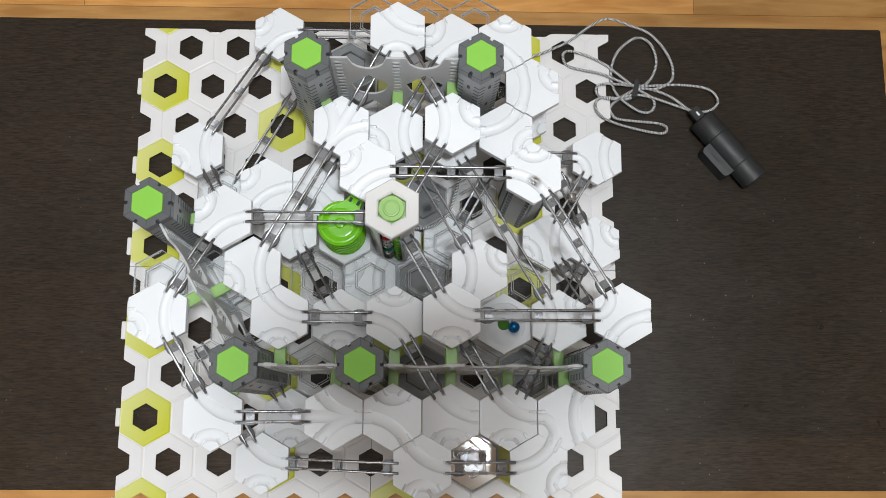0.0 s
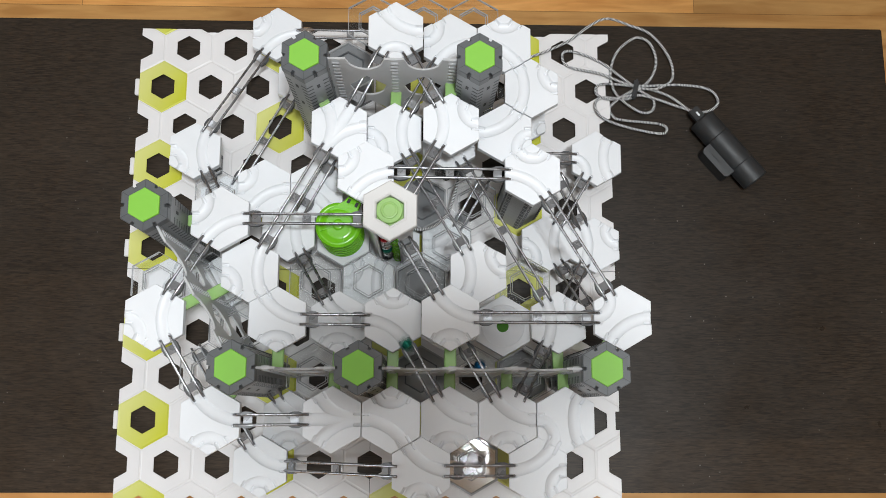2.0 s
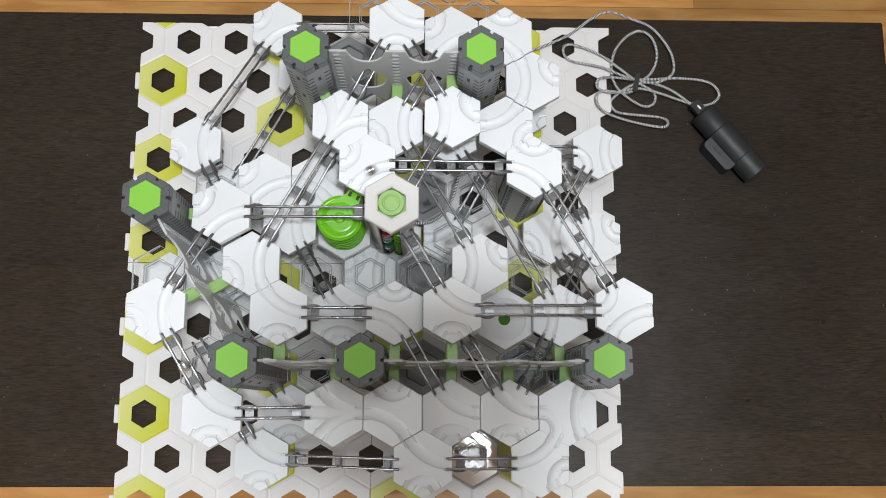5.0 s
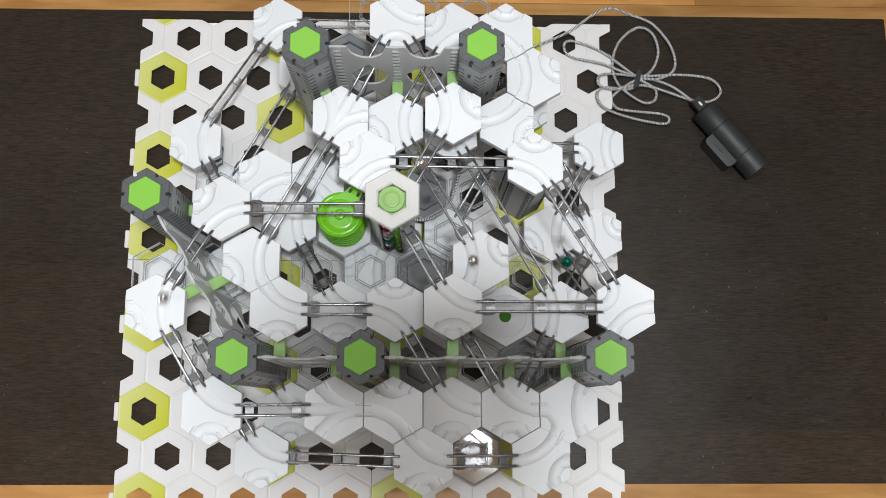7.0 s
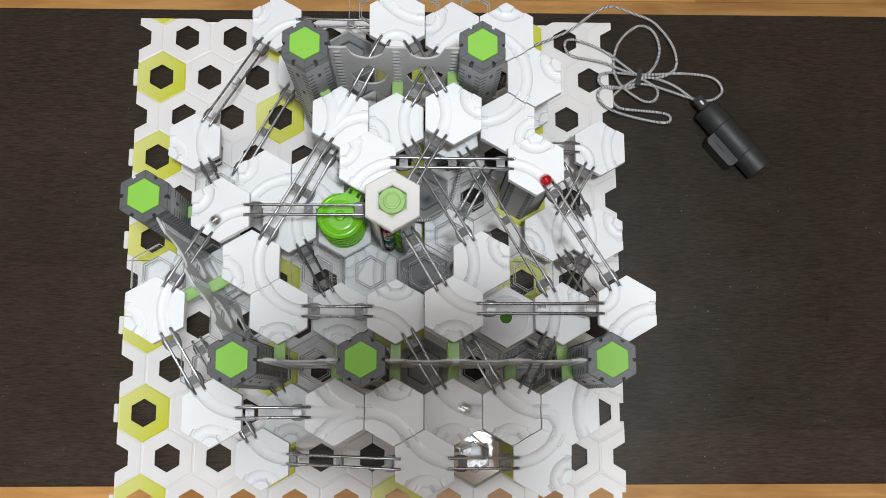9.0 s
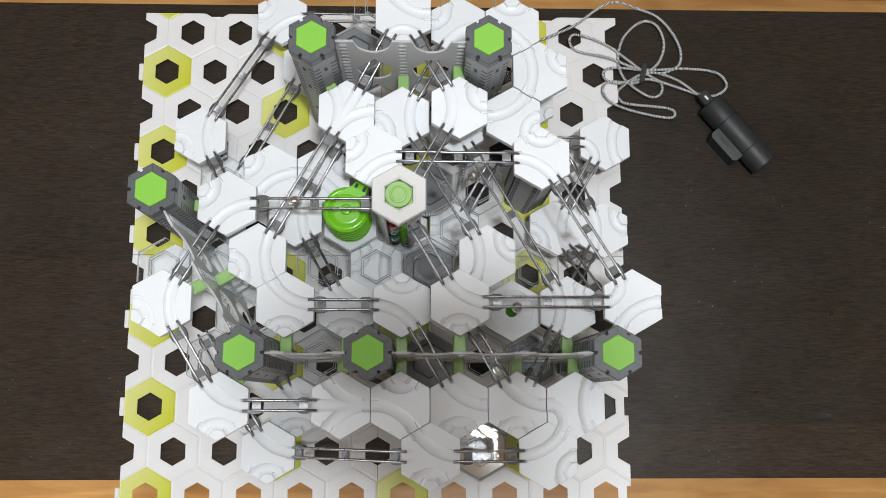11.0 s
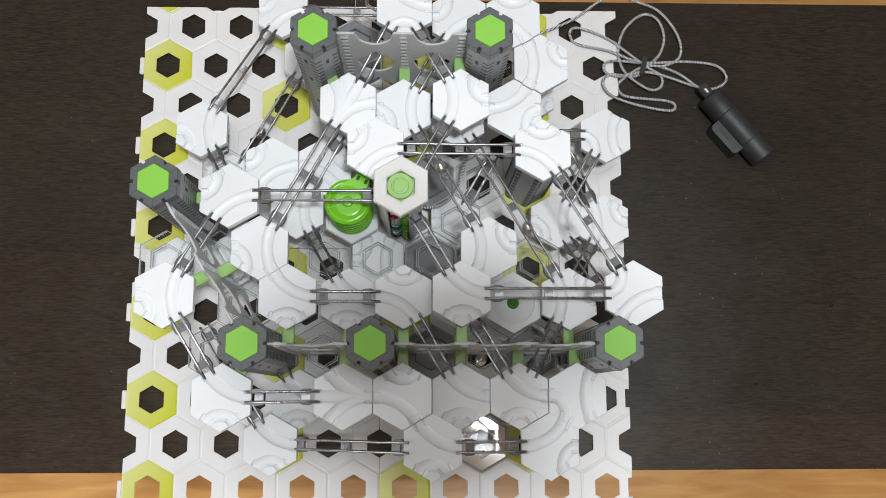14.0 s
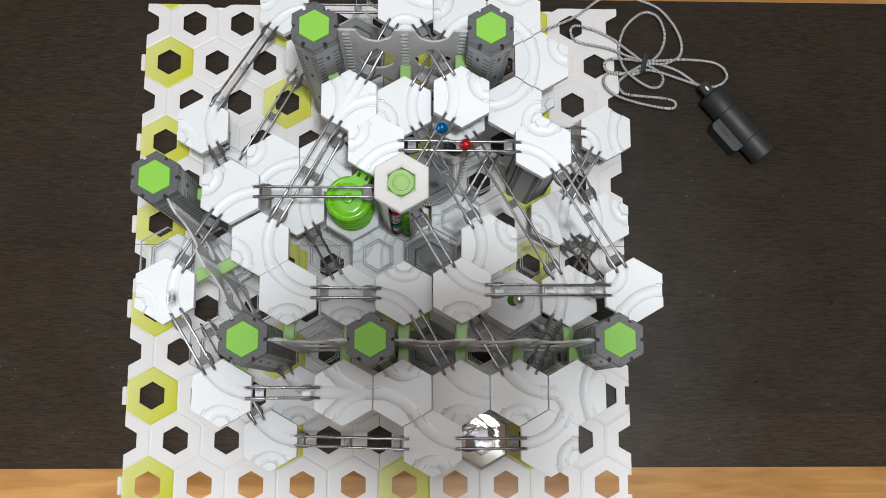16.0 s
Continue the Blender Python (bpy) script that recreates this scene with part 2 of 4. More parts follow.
def ringprism(bm, outer, inner, z0, z1, ch=0.0, at=(0, 0), slope=None):
    """A hollow prism between two outlines of equal count, chamfered above on both edges."""
    cx, cy = at
    n = len(outer)

    def sc(pts, d):
        out = []
        for x, y in pts:
            l = math.hypot(x, y)
            out.append((x * (l + d) / l, y * (l + d) / l))
        return out
    loops = [(outer, z0), (outer, z1 - ch), (sc(outer, -ch), z1), (sc(inner, ch), z1), (inner, z1 - ch), (inner, z0)]
    if slope:
        loops[-1] = (sc(inner, slope[2]), z0)
        loops[1:3] = [(outer, z1 - slope[1]), (sc(outer, -slope[0] * 0.35), z1 - slope[1]), (sc(outer, -slope[0]), z1)]
    if ch == 0:
        loops = [(outer, z0), (outer, z1), (inner, z1), (inner, z0)]
    vs = [[bm.verts.new((x + cx, y + cy, z)) for x, y in pts] for pts, z in loops]
    m = len(vs)
    for k in range(m):
        a, b = vs[k], vs[(k + 1) % m]
        for i in range(n):
            bm.faces.new((a[i], a[(i + 1) % n], b[(i + 1) % n], b[i]))


def box(bm, x0, y0, z0, x1, y1, z1, m=None):
    vs = [bm.verts.new(m @ Vector(v) if m else v) for v in
          ((x0, y0, z0), (x1, y0, z0), (x1, y1, z0), (x0, y1, z0), (x0, y0, z1), (x1, y0, z1), (x1, y1, z1), (x0, y1, z1))]
    for f in ((3, 2, 1, 0), (4, 5, 6, 7), (0, 1, 5, 4), (1, 2, 6, 5), (2, 3, 7, 6), (3, 0, 4, 7)):
        bm.faces.new([vs[i] for i in f])


def tube(bm, pts, rad, seg=8, cap=True):
    """A round bar along a line of points."""
    pts = [Vector(p) for p in pts]
    rings = []
    up = Vector((0, 0, 1))
    for i, p in enumerate(pts):
        d = (pts[min(i + 1, len(pts) - 1)] - pts[max(i - 1, 0)]).normalized()
        side = d.cross(up)
        side = side.normalized() if side.length > 1e-4 else Vector((1, 0, 0))
        nor = side.cross(d)
        rings.append([bm.verts.new(p + rad * (math.cos(2 * math.pi * k / seg) * side + math.sin(2 * math.pi * k / seg) * nor)) for k in range(seg)])
    for a, b in zip(rings, rings[1:]):
        for k in range(seg):
            bm.faces.new((a[k], a[(k + 1) % seg], b[(k + 1) % seg], b[k]))
    if cap:
        bm.faces.new(list(reversed(rings[0])))
        bm.faces.new(rings[-1])


def lathe(bm, prof, seg=24, at=(0, 0, 0)):
    rings = [[bm.verts.new((at[0] + r * math.cos(2 * math.pi * k / seg), at[1] + r * math.sin(2 * math.pi * k / seg), at[2] + z)) for k in range(seg)] for r, z in prof]
    for a, b in zip(rings, rings[1:]):
        for k in range(seg):
            bm.faces.new((a[k], a[(k + 1) % seg], b[(k + 1) % seg], b[k]))
    bm.faces.new(list(reversed(rings[0])))
    bm.faces.new(rings[-1])


# ---- room and table ----
TABLE_Z, FLOOR_Z = -0.006, -0.46


def room():
    bm = bmesh.new()
    box(bm, -2.6, -2.4, FLOOR_Z - 0.1, 2.8, 2.6, FLOOR_Z)
    tagged(part("floor", bm, OAK), "warm oak strip floor", "floor", kind="structure")
    for n, b in (("wall_west", (-2.7, -2.4, FLOOR_Z, -2.6, 2.6, 2.05)), ("wall_east", (2.8, -2.4, FLOOR_Z, 2.9, 2.6, 2.05)),
                 ("wall_south", (-2.7, -2.5, FLOOR_Z, 2.9, -2.4, 2.05)), ("wall_north", (-2.7, 2.6, FLOOR_Z, 2.9, 2.7, 2.05))):
        bm = bmesh.new()
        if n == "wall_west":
            # Opening added out of view, to house the west fill lamp
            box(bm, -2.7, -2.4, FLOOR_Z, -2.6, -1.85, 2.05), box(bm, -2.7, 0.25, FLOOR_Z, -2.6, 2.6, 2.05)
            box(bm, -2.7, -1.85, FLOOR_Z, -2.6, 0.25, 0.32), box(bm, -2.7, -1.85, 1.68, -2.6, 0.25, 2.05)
        else:
            box(bm, *b)
        tagged(part(n, bm, WALLPAINT), "plain painted room wall", "wall", kind="structure")
    # Added frame round that opening; this window is made up.
    root = tagged(new("added_window"), "added white window frame, out of view, round the west fill lamp", "window", kind="structure")
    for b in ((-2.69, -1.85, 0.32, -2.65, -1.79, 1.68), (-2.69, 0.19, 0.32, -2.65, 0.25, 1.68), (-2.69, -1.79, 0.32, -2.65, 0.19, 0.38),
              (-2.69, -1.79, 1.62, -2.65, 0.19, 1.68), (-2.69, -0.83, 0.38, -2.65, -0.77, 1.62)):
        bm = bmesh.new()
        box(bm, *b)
        part("added_window_frame", bm, WHITE, root)
    bm = bmesh.new()
    box(bm, -2.7, -2.5, 2.05, 2.9, 2.7, 2.15)
    tagged(part("ceiling", bm, WALLPAINT), "plain white ceiling", "ceiling", kind="structure")


def table():
    x0, x1, y0, y1 = -0.60, 0.643, -0.283, 0.291
    root = thing("coffee_table", (0, 0, 0), "black-brown wood veneer coffee table on the floor", "table")
    bm = bmesh.new()
    box(bm, x0, y0, TABLE_Z - 0.05, x1, y1, TABLE_Z)
    bmesh.ops.bevel(bm, geom=bm.edges[:], offset=0.0015, segments=2, affect="EDGES")
    part("tabletop", bm, DARKWOOD, root)
    for x in (x0, x1 - 0.05):
        for y in (y0, y1 - 0.05):
            bm = bmesh.new()
            box(bm, x, y, FLOOR_Z, x + 0.05, y + 0.05, TABLE_Z - 0.05)
            part("leg", bm, DARKWOOD, root)


# ---- base plates ----
def base_cell_mesh(name, material, lo, hi, at):
    """One hexagon cell of a base plate with its hole, trimmed to the plate's edges."""
    bm = bmesh.new()
    ringprism(bm, hexpts(SIDE), hexpts(0.0160), TABLE_Z, -0.0002, 0.0005, at, (0.0022, 0.0006, 0.0042))
    for co, no in (((lo[0], 0, 0), (-1, 0, 0)), ((hi[0], 0, 0), (1, 0, 0)), ((0, lo[1], 0), (0, -1, 0)), ((0, hi[1], 0), (0, 1, 0))):
        g = bm.verts[:] + bm.edges[:] + bm.faces[:]
        res = bmesh.ops.bisect_plane(bm, geom=g, plane_co=co, plane_no=no, clear_outer=True)
        cut = [e for e in res["geom_cut"] if isinstance(e, bmesh.types.BMEdge)]
        if cut:
            bmesh.ops.edgenet_fill(bm, edges=cut)
    return bm


def base_plates():
    for pr in (0, 6):
        for pc in (0, 5):
            root = thing("base_plate", (0, 0, 0), "light grey base plate with hexagon holes and yellow cells", "base plate", "base plates")
            x0, y1 = (pc - 0.5 - 4.5) * P, (5 - pr + 0.5) * ROW
            lo, hi = (x0 + 0.0003, y1 - 6 * ROW + 0.0003), (x0 + 5 * P - 0.0003, y1 - 0.0003)
            for r in range(pr - 1, pr + 7):
                for c in range(pc - 1, pc + 5):
                    yellow = c % 5 == (2 if r % 2 == 0 else 0)
                    if r % 2 == 1 and c == pc - 1:
                        continue
                    top, edge, cy = hi[1], hi[0], cell(r, c)[1]
                    if r == pr - 1 and pr == 0 and c - pc in (1, 3):
                        bm = base_cell_mesh("cell", None, lo, (hi[0], top - 0.0042), cell(r, c))
                    elif pc == 5 and c == 9 and r % 2 == 1 and r > 0:
                        bm = base_cell_mesh("cell", None, lo, (edge - 0.0048, top), cell(r, c))
                        for y0, y1 in ((cy + 0.0105, top), (lo[1], cy - 0.0105)):
                            piece = base_cell_mesh("cell", None, (edge - 0.0048, y0), (edge, y1), cell(r, c))
                            tmp = bpy.data.meshes.new("tmp")
                            piece.to_mesh(tmp)
                            piece.free()
                            bm.from_mesh(tmp)
                            bpy.data.meshes.remove(tmp)
                    else:
                        bm = base_cell_mesh("cell", None, lo, hi, cell(r, c))
                    if not bm.faces:
                        bm.free()
                        continue
                    cx, cy = cell(r, c)
                    if yellow:
                        bmesh.ops.translate(bm, verts=bm.verts[:], vec=(-cx, -cy, 0))
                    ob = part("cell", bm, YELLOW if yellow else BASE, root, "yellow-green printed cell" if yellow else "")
                    if yellow:
                        ob.location = (cx, cy, 0)
            for r in (pr + 1, pr + 3, pr + 5):
                if pc == 0:
                    bm = bmesh.new()
                    box(bm, x0 - 0.0055, cell(r, 0)[1] - 0.0105, TABLE_Z, x0, cell(r, 0)[1] + 0.0105, -0.0015)
                    bmesh.ops.bevel(bm, geom=[e for e in bm.edges], offset=0.001, segments=1, affect="EDGES")
                    part("tab", bm, BASE, root)


# ---- track tiles ----
def groove_depth(x, y, arcs):
    """Depth of the marble channels under the top face at a place of a tile."""
    best = pill = 0.0
    hw = 0.0060
    for i, j in arcs:
        k = (j - i) % 6
        if k > 3:
            i, j, k = j, i, 6 - k
        ai = radians(60 * i)
        if k == 3:
            d = abs(-math.sin(ai) * x + math.cos(ai) * y)
        else:
            am = ai + radians(30 * k)
            cen, rad = (SIDE, SIDE / 2) if k == 1 else (P, ROW)
            d = abs(math.hypot(x - cen * math.cos(am), y - cen * math.sin(am)) - rad)
        if d < hw:
            best = max(best, 0.0028 * (1 - (d / hw) ** 2) ** 0.62)
        for s in (i, j):
            a = radians(60 * s)
            u = math.cos(a) * x + math.sin(a) * y
            v = abs(-math.sin(a) * x + math.cos(a) * y)
            w = max(P / 2 - 0.0068 - u, u - P / 2 + 0.0010, 0.0)
            e = math.hypot(w, v - 0.0054)
            if e < 0.0016:
                pill = max(pill, 0.0017 * min(1.0, (0.0016 - e) / 0.0006))
    return best + pill


TILE_MESH = {}


def tile_meshes(arcs, material):
    key = (tuple(arcs), material.name)
    if key in TILE_MESH:
        return TILE_MESH[key]
    n = 72
    rad = SIDE - 0.0005
    bm = bmesh.new()
    grid = {}
    a, b = Vector((rad * math.cos(radians(30)), rad * math.sin(radians(30)))), Vector((0, rad))
    for i in range(-n, n + 1):
        for j in range(-n, n + 1):
            if abs(i + j) > n:
                continue
            p = (i * a + j * b) / n
            edge = max(abs(i), abs(j), abs(i + j)) == n
            z = -groove_depth(p.x, p.y, arcs) - (0.0005 if edge else 0)
            grid[i, j] = bm.verts.new((p.x, p.y, z))
    for (i, j), v in list(grid.items()):
        q, r, s = grid.get((i + 1, j)), grid.get((i, j + 1)), grid.get((i + 1, j - 1))
        if q and r:
            bm.faces.new((v, q, r))
        if q and s:
            bm.faces.new((v, s, q))
    bm.normal_update()
    edges = [e for e in bm.edges if e.is_boundary]
    res = bmesh.ops.extrude_edge_only(bm, edges=edges)
    for v in res["geom"]:
        if isinstance(v, bmesh.types.BMVert):
            v.co.z = -0.0085
    for f in bm.faces:
        f.smooth = abs(f.normal.z) > 0.1
    top = bpy.data.meshes.new("top")
    bm.normal_update()
    bm.to_mesh(top)
    bm.free()
    top.materials.append(material)
    top.set_sharp_from_angle(angle=radians(38))
    TILE_MESH[key] = top
    return top


FOOT = {}


def foot_mesh(material):
    if material.name not in FOOT:
        bm = bmesh.new()
        prism(bm, hexpts(SIDE - 0.0026), -0.0125, -0.0075)
        me = bpy.data.meshes.new("foot")
        bm.to_mesh(me)
        bm.free()
        me.materials.append(material)
        FOOT[material.name] = me
    return FOOT[material.name]


L3 = "white plastic hexagon track tile with two curved marble channels"
TILES = {
    "A1": (0, 2, 47, [(2, 3), (0, 4)]), "A2": (1, 5, 173, [(2, 0), (4, 5)]), "A3": (1, 6, 146, [(2, 3), (4, 0)]),
    "A4": (1, 7, 146, [(1, 2), (3, 5)]), "A5": (2, 7, 145, [(2, 4), (0, 1)]), "A6": (3, 7, 144, [(1, 3), (5, 0)]),
    "B1": (3, 4, 160, [(4, 1), (4, 0), (4, 2)]), "B2": (3, 5, 145, [(3, 4), (1, 5)]), "B3": (3, 6, 174, [(2, 4), (0, 1)]),
    "C1": (4, 4, 167, [(2, 3), (0, 4)]), "D1": (4, 7, 160, [(1, 2), (3, 5)]), "D2": (3, 9, 51, [(3, 4), (1, 5)]),
    "E1": (3, 1, 63, [(3, 4), (1, 5)]), "E2": (4, 2, 95, [(2, 3), (0, 4)]), "E3": (5, 2, 172, [(2, 3), (0, 4)]),
    "E4": (5, 3, 103, [(2, 3), (1, 5)]), "E5": (4, 3, 95, [(3, 5), (0, 1)]), "F1": (6, 2, 157, [(1, 5), (3, 4)]),
    "F2": (7, 3, 155, [(2, 0), (4, 5)]), "G1": (7, 1, 178, [(1, 5), (3, 4)]), "H1": (7, 4, 124, [(2, 0), (4, 5)]),
    "H2": (7, 5, 151, [(3, 5), (1, 2)]), "H3": (7, 6, 178, [(2, 0), (4, 5)]), "H5": (7, 8, 120, [(2, 4), (0, 1)]),
    "H6": (7, 9, 169, [(2, 3), (0, 4)]), "I1": (6, 6, 150, [(2, 4), (0, 1)]), "I2": (5, 8, 45, [(1, 5), (3, 4)]),
    "I3": (5, 9, 32, [(2, 4), (0, 1)]), "K1": (9, 2, 170, [(2, 0), (4, 5)]), "K3": (9, 4, 158, [(3, 0), (0, 2), (0, 4)]),
    "K4": (9, 5, 158, [(3, 5), (1, 2)]), "K5": (9, 6, 150, [(2, 0), (4, 5)]), "K6": (9, 7, 152, [(2, 0), (4, 5)]),
    "K7": (9, 8, 152, [(3, 4), (1, 5)]), "M1": (10, 2, 60, [(2, 0), (4, 5)]), "M2": (10, 5, 155, [(2, 0), (4, 5)]),
    "M4": (10, 7, 150, [(1, 3), (5, 0)]), "K2": (9, 3, 45, [(2, 0), (4, 5)]), "J1": (3, 6, 112, [(2, 5), (0, 1)]), "O1": (7, 6, 147, [(5, 1)]), "Q1": (3, 4, 112, [(4, 1)]), "U0": (6, 0, 30, [(1, 4)]), "U1": (6, 1, 40, [(2, 5)]),
    "A0": (1, 3, 26, [(2, 4), (0, 1)]), "N1": (5, 6, 30, [(1, 3), (4, 5)]), "E0": (4, 1, 22, [(1, 4)]), "V1": (6, 4, 72, [(1, 5), (2, 3)]), "X1": (2, 7, 46, [(1, 3), (5, 0)]),
}


# how far a tile sits off the ideal grid, in millimetres
NUDGE = {"B2": (-1, -1), "S": (-2, 0), "D1": (-2, 1.5), "E1": (1.5, 1.2), "E4": (0.5, 1), "H1": (0.5, 1.3), "H2": (0, 1.3), "H3": (-0.5, 1.3),
         "F2": (0, 1), "H5": (-1, 2.5), "H6": (-2, 3), "K1": (-1, 1.9), "K3": (-0.5, 2.6), "K4": (-0.5, 2.6), "K5": (-0.5, 2.6), "K6": (-0.5, 2.6),
         "K7": (-0.5, 2.6), "M1": (1, 2), "M2": (0.5, 3.4), "M4": (0.5, 3.4), "I1": (0, 1), "I2": (-1, 0), "I3": (-1, 1)}


def top_of(key):
    r, c, z, _ = TILES[key]
    x, y = cell(r, c)
    n = NUDGE.get(key, (0, 0))
    return Vector((x + n[0] / 1000, y + n[1] / 1000, z / 1000))


def track_tiles():
    for key, (r, c, z, arcs) in TILES.items():
        root = tagged(new("track_tile", tile_meshes(arcs, WHITE)), "white plastic hexagon track tile with a three-way marble channel" if len(arcs) == 3 else L3, "track tile", "track tiles")
        root.matrix_basis = pose(*top_of(key))
        f = new("foot", foot_mesh(WHITE))
        f.parent = root


# ---- towers and walls ----
TOWERS = [(2, 3), (2, 6), (5, 1), (8, 2), (8, 4), (8, 8)]
TOWER_H = 0.230


def tower():
    root = thing("tower", (0, 0, 0), "dark grey ribbed plastic tower with a bright green hexagon cap", "tower", "towers")
    bm = bmesh.new()
    prism(bm, hexpts(0.0248), 0.0, TOWER_H - 0.012)
    part("column", bm, COLUMN, root)
    bm = bmesh.new()
    outline = []
    for k in range(6):
        ca, sa = math.cos(radians(60 * k)), math.sin(radians(60 * k))
        for u, v in ((0.0222, -0.0121), (0.0222, -0.0019), (0.0192, -0.0015), (0.0192, 0.0015), (0.0222, 0.0019), (0.0222, 0.0121)):
            outline.append((u * ca - v * sa, u * sa + v * ca))
    prism(bm, outline, TOWER_H - 0.012, TOWER_H - 0.001, 0.0008)
    head = part("head", bm, GREY, root)
    bm = bmesh.new()
    prism(bm, hexpts(0.0167), TOWER_H - 0.002, TOWER_H + 0.0012, 0.0006)
    part("cap", bm, LIME, root, "bright lime green hexagon cap")
    for k in range(6):
        m = pose(0, 0, 0, 0, 0, 60 * k)
        bm = bmesh.new()
        box(bm, 0.0168, -0.00025, TOWER_H - 0.003, 0.0246, 0.00025, TOWER_H - 0.0008, pose(0, 0, 0, 0, 0, 60 * k + 30))
        part("seam", bm, SLOT_SEAM, head)
        # Near-black filler puts the shade into the rim notch
        bm = bmesh.new()
        box(bm, 0.0190, -0.0016, TOWER_H - 0.012, 0.0214, 0.0016, TOWER_H - 0.006, m)
        part("slot", bm, SLOT, head, "near-black piece for the shade in the rim notch")
        # Side slots: raised dark bars in place of shaded grooves
        bm = bmesh.new()
        for i in range(22):
            z = 0.016 + i * 0.0088
            for s in (-1, 1):
                box(bm, 0.0208, s * 0.0090 - 0.0032, z, 0.0217, s * 0.0090 + 0.0032, z + 0.0022, m)
        part("slot_bars", bm, SLOT_SEAM, root, "dark raised bars for the shaded slots in the tower's side")
        # Slits are near-black blocks on the facet, coloured as shade, not cut in
        for z in (0.07, 0.14, 0.19):
            bm = bmesh.new()
            box(bm, 0.0209, -0.0016, z, 0.0217, 0.0016, z + 0.008, m)
            part("slit", bm, SLOT, root)
    root.matrix_basis = pose(*cell(*TOWERS[0]), 0)
    for rc in TOWERS[1:]:
        x, y = cell(*rc)
        copy_thing(root, pose(x - (0.003 if rc in ((8, 8), (2, 6)) else 0), y, 0))


def wall_panel(a, b):
    """A frosted wall between two towers: slotted uprights at every half cell, joined by waisted webs."""
    pa, pb = Vector(cell(*a)), Vector(cell(*b))
    d = pb - pa
    n = round(d.length / P)
    root = thing("wall_panel", (*pa, 0), "frosted clear plastic wall with ribbed uprights between two grey towers", "wall panel", "wall panels", math.degrees(math.atan2(d.y, d.x)))
    xs = [(k + 0.5) * P for k in range(n)]
    top = TOWER_H - 0.008
    for x in xs:
        bm = bmesh.new()
        box(bm, x - 0.010, -0.0011, 0.0, x + 0.010, 0.0011, top)
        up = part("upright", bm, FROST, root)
        bm = bmesh.new()
        for i in range(24):
            z = 0.01 + i * 0.0088
            box(bm, x - 0.0035, -0.0024, z, x + 0.0035, 0.0024, z + 0.003)
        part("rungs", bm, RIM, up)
    ends = [0.0216] + xs + [n * P - 0.0216]
    for i in range(len(ends) - 1):
        x0, x1 = ends[i] + (0.010 if i else 0), ends[i + 1] - (0.010 if i < len(ends) - 2 else 0)
        if x1 - x0 < 0.002:
            continue
        for zc in (0.186, 0.112, 0.040):
            bm = bmesh.new()
            m = 10
            cols = []
            for q in range(m + 1):
                u = q / m
                full = 0.5 if 0 < i < len(ends) - 2 else 0.4
                low = 0.034 - 0.0255 * (1 - abs(2 * u - 1)) * (full / 0.5)
                high = 0.034 - 0.0255 * math.sin(math.pi * u) ** 0.5 * (full / 0.5)
                cols.append([bm.verts.new((x0 + (x1 - x0) * u, y, zc + h)) for y, h in ((-0.001, -low), (-0.001, high), (0.001, high), (0.001, -low))])
            for p, q in zip(cols, cols[1:]):
                for k in range(4):
                    bm.faces.new((p[k], q[k], q[(k + 1) % 4], p[(k + 1) % 4]))
            bm.faces.new(cols[0]), bm.faces.new(list(reversed(cols[-1])))
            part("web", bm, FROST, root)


WALLS = [((2, 3), (2, 6)), ((5, 1), (8, 2)), ((8, 2), (8, 4)), ((8, 4), (8, 8))]


# ---- balconies ----
def balcony(key, wall_at, green=True):
    """A clear bracket under a tile, with a green clip on the wall or tower that carries it."""
    t = top_of(key)
    z = t.z - 0.0125
    w = Vector((*wall_at, 0))
    d = Vector((w.x - t.x, w.y - t.y))
    dist = d.length
    root = thing("balcony", (t.x, t.y, z), "clear plastic balcony with a green clip, under a track tile" if green else "clear plastic balcony under a track tile", "balcony", "balconies", math.degrees(math.atan2(d.y, d.x)))
    start = math.degrees(-math.atan2(d.y, d.x)) + 30
    bm = bmesh.new()
    ringprism(bm, hexpts(SIDE - 0.0035, start), hexpts(0.0165, start), -0.004, 0, 0.0004)
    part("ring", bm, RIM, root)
    bm = bmesh.new()
    if dist - 0.026 > 0.018:
        box(bm, 0.018, -0.0075, -0.0055, dist - 0.026, -0.0055, -0.0005)
        box(bm, 0.018, 0.0055, -0.0055, dist - 0.026, 0.0075, -0.0005)
        box(bm, 0.018, -0.0055, -0.0035, dist - 0.026, 0.0055, -0.0025)
        part("arm", bm, RIM, root)
    bm = bmesh.new()
    box(bm, dist - 0.0260, -0.0058, -0.0065, dist - 0.0012, 0.0058, 0.0003)
    bmesh.ops.bevel(bm, geom=bm.edges[:], offset=0.001, segments=1, affect="EDGES")
    part("clip", bm, GREENCLEAR if green else CLEAR, root, "translucent green clip" if green else "clear clip")


def mid(r, x):
    return (x * P, (5 - r) * ROW)


BALCONIES = {
    "B1": mid(2, -1.0), "B2": mid(2, 0.0 + 0.5), "B3": mid(2, 1.5), "A2": mid(2, 0.5), "A3": mid(2, 1.5),
    "O1": mid(8, 1.5), "H2": mid(8, 0.5), "H3": mid(8, 1.5), "H5": mid(8, 3.5), "F2": mid(8, -1.5),
    "K3": mid(8, -0.5), "K4": mid(8, 0.5), "K5": mid(8, 1.5), "K6": mid(8, 2.5), "K7": mid(8, 3.5), "H1": mid(8, -0.5),
    "G1": mid(6.5, -2.75), "F1": mid(6.5, -2.75),
}


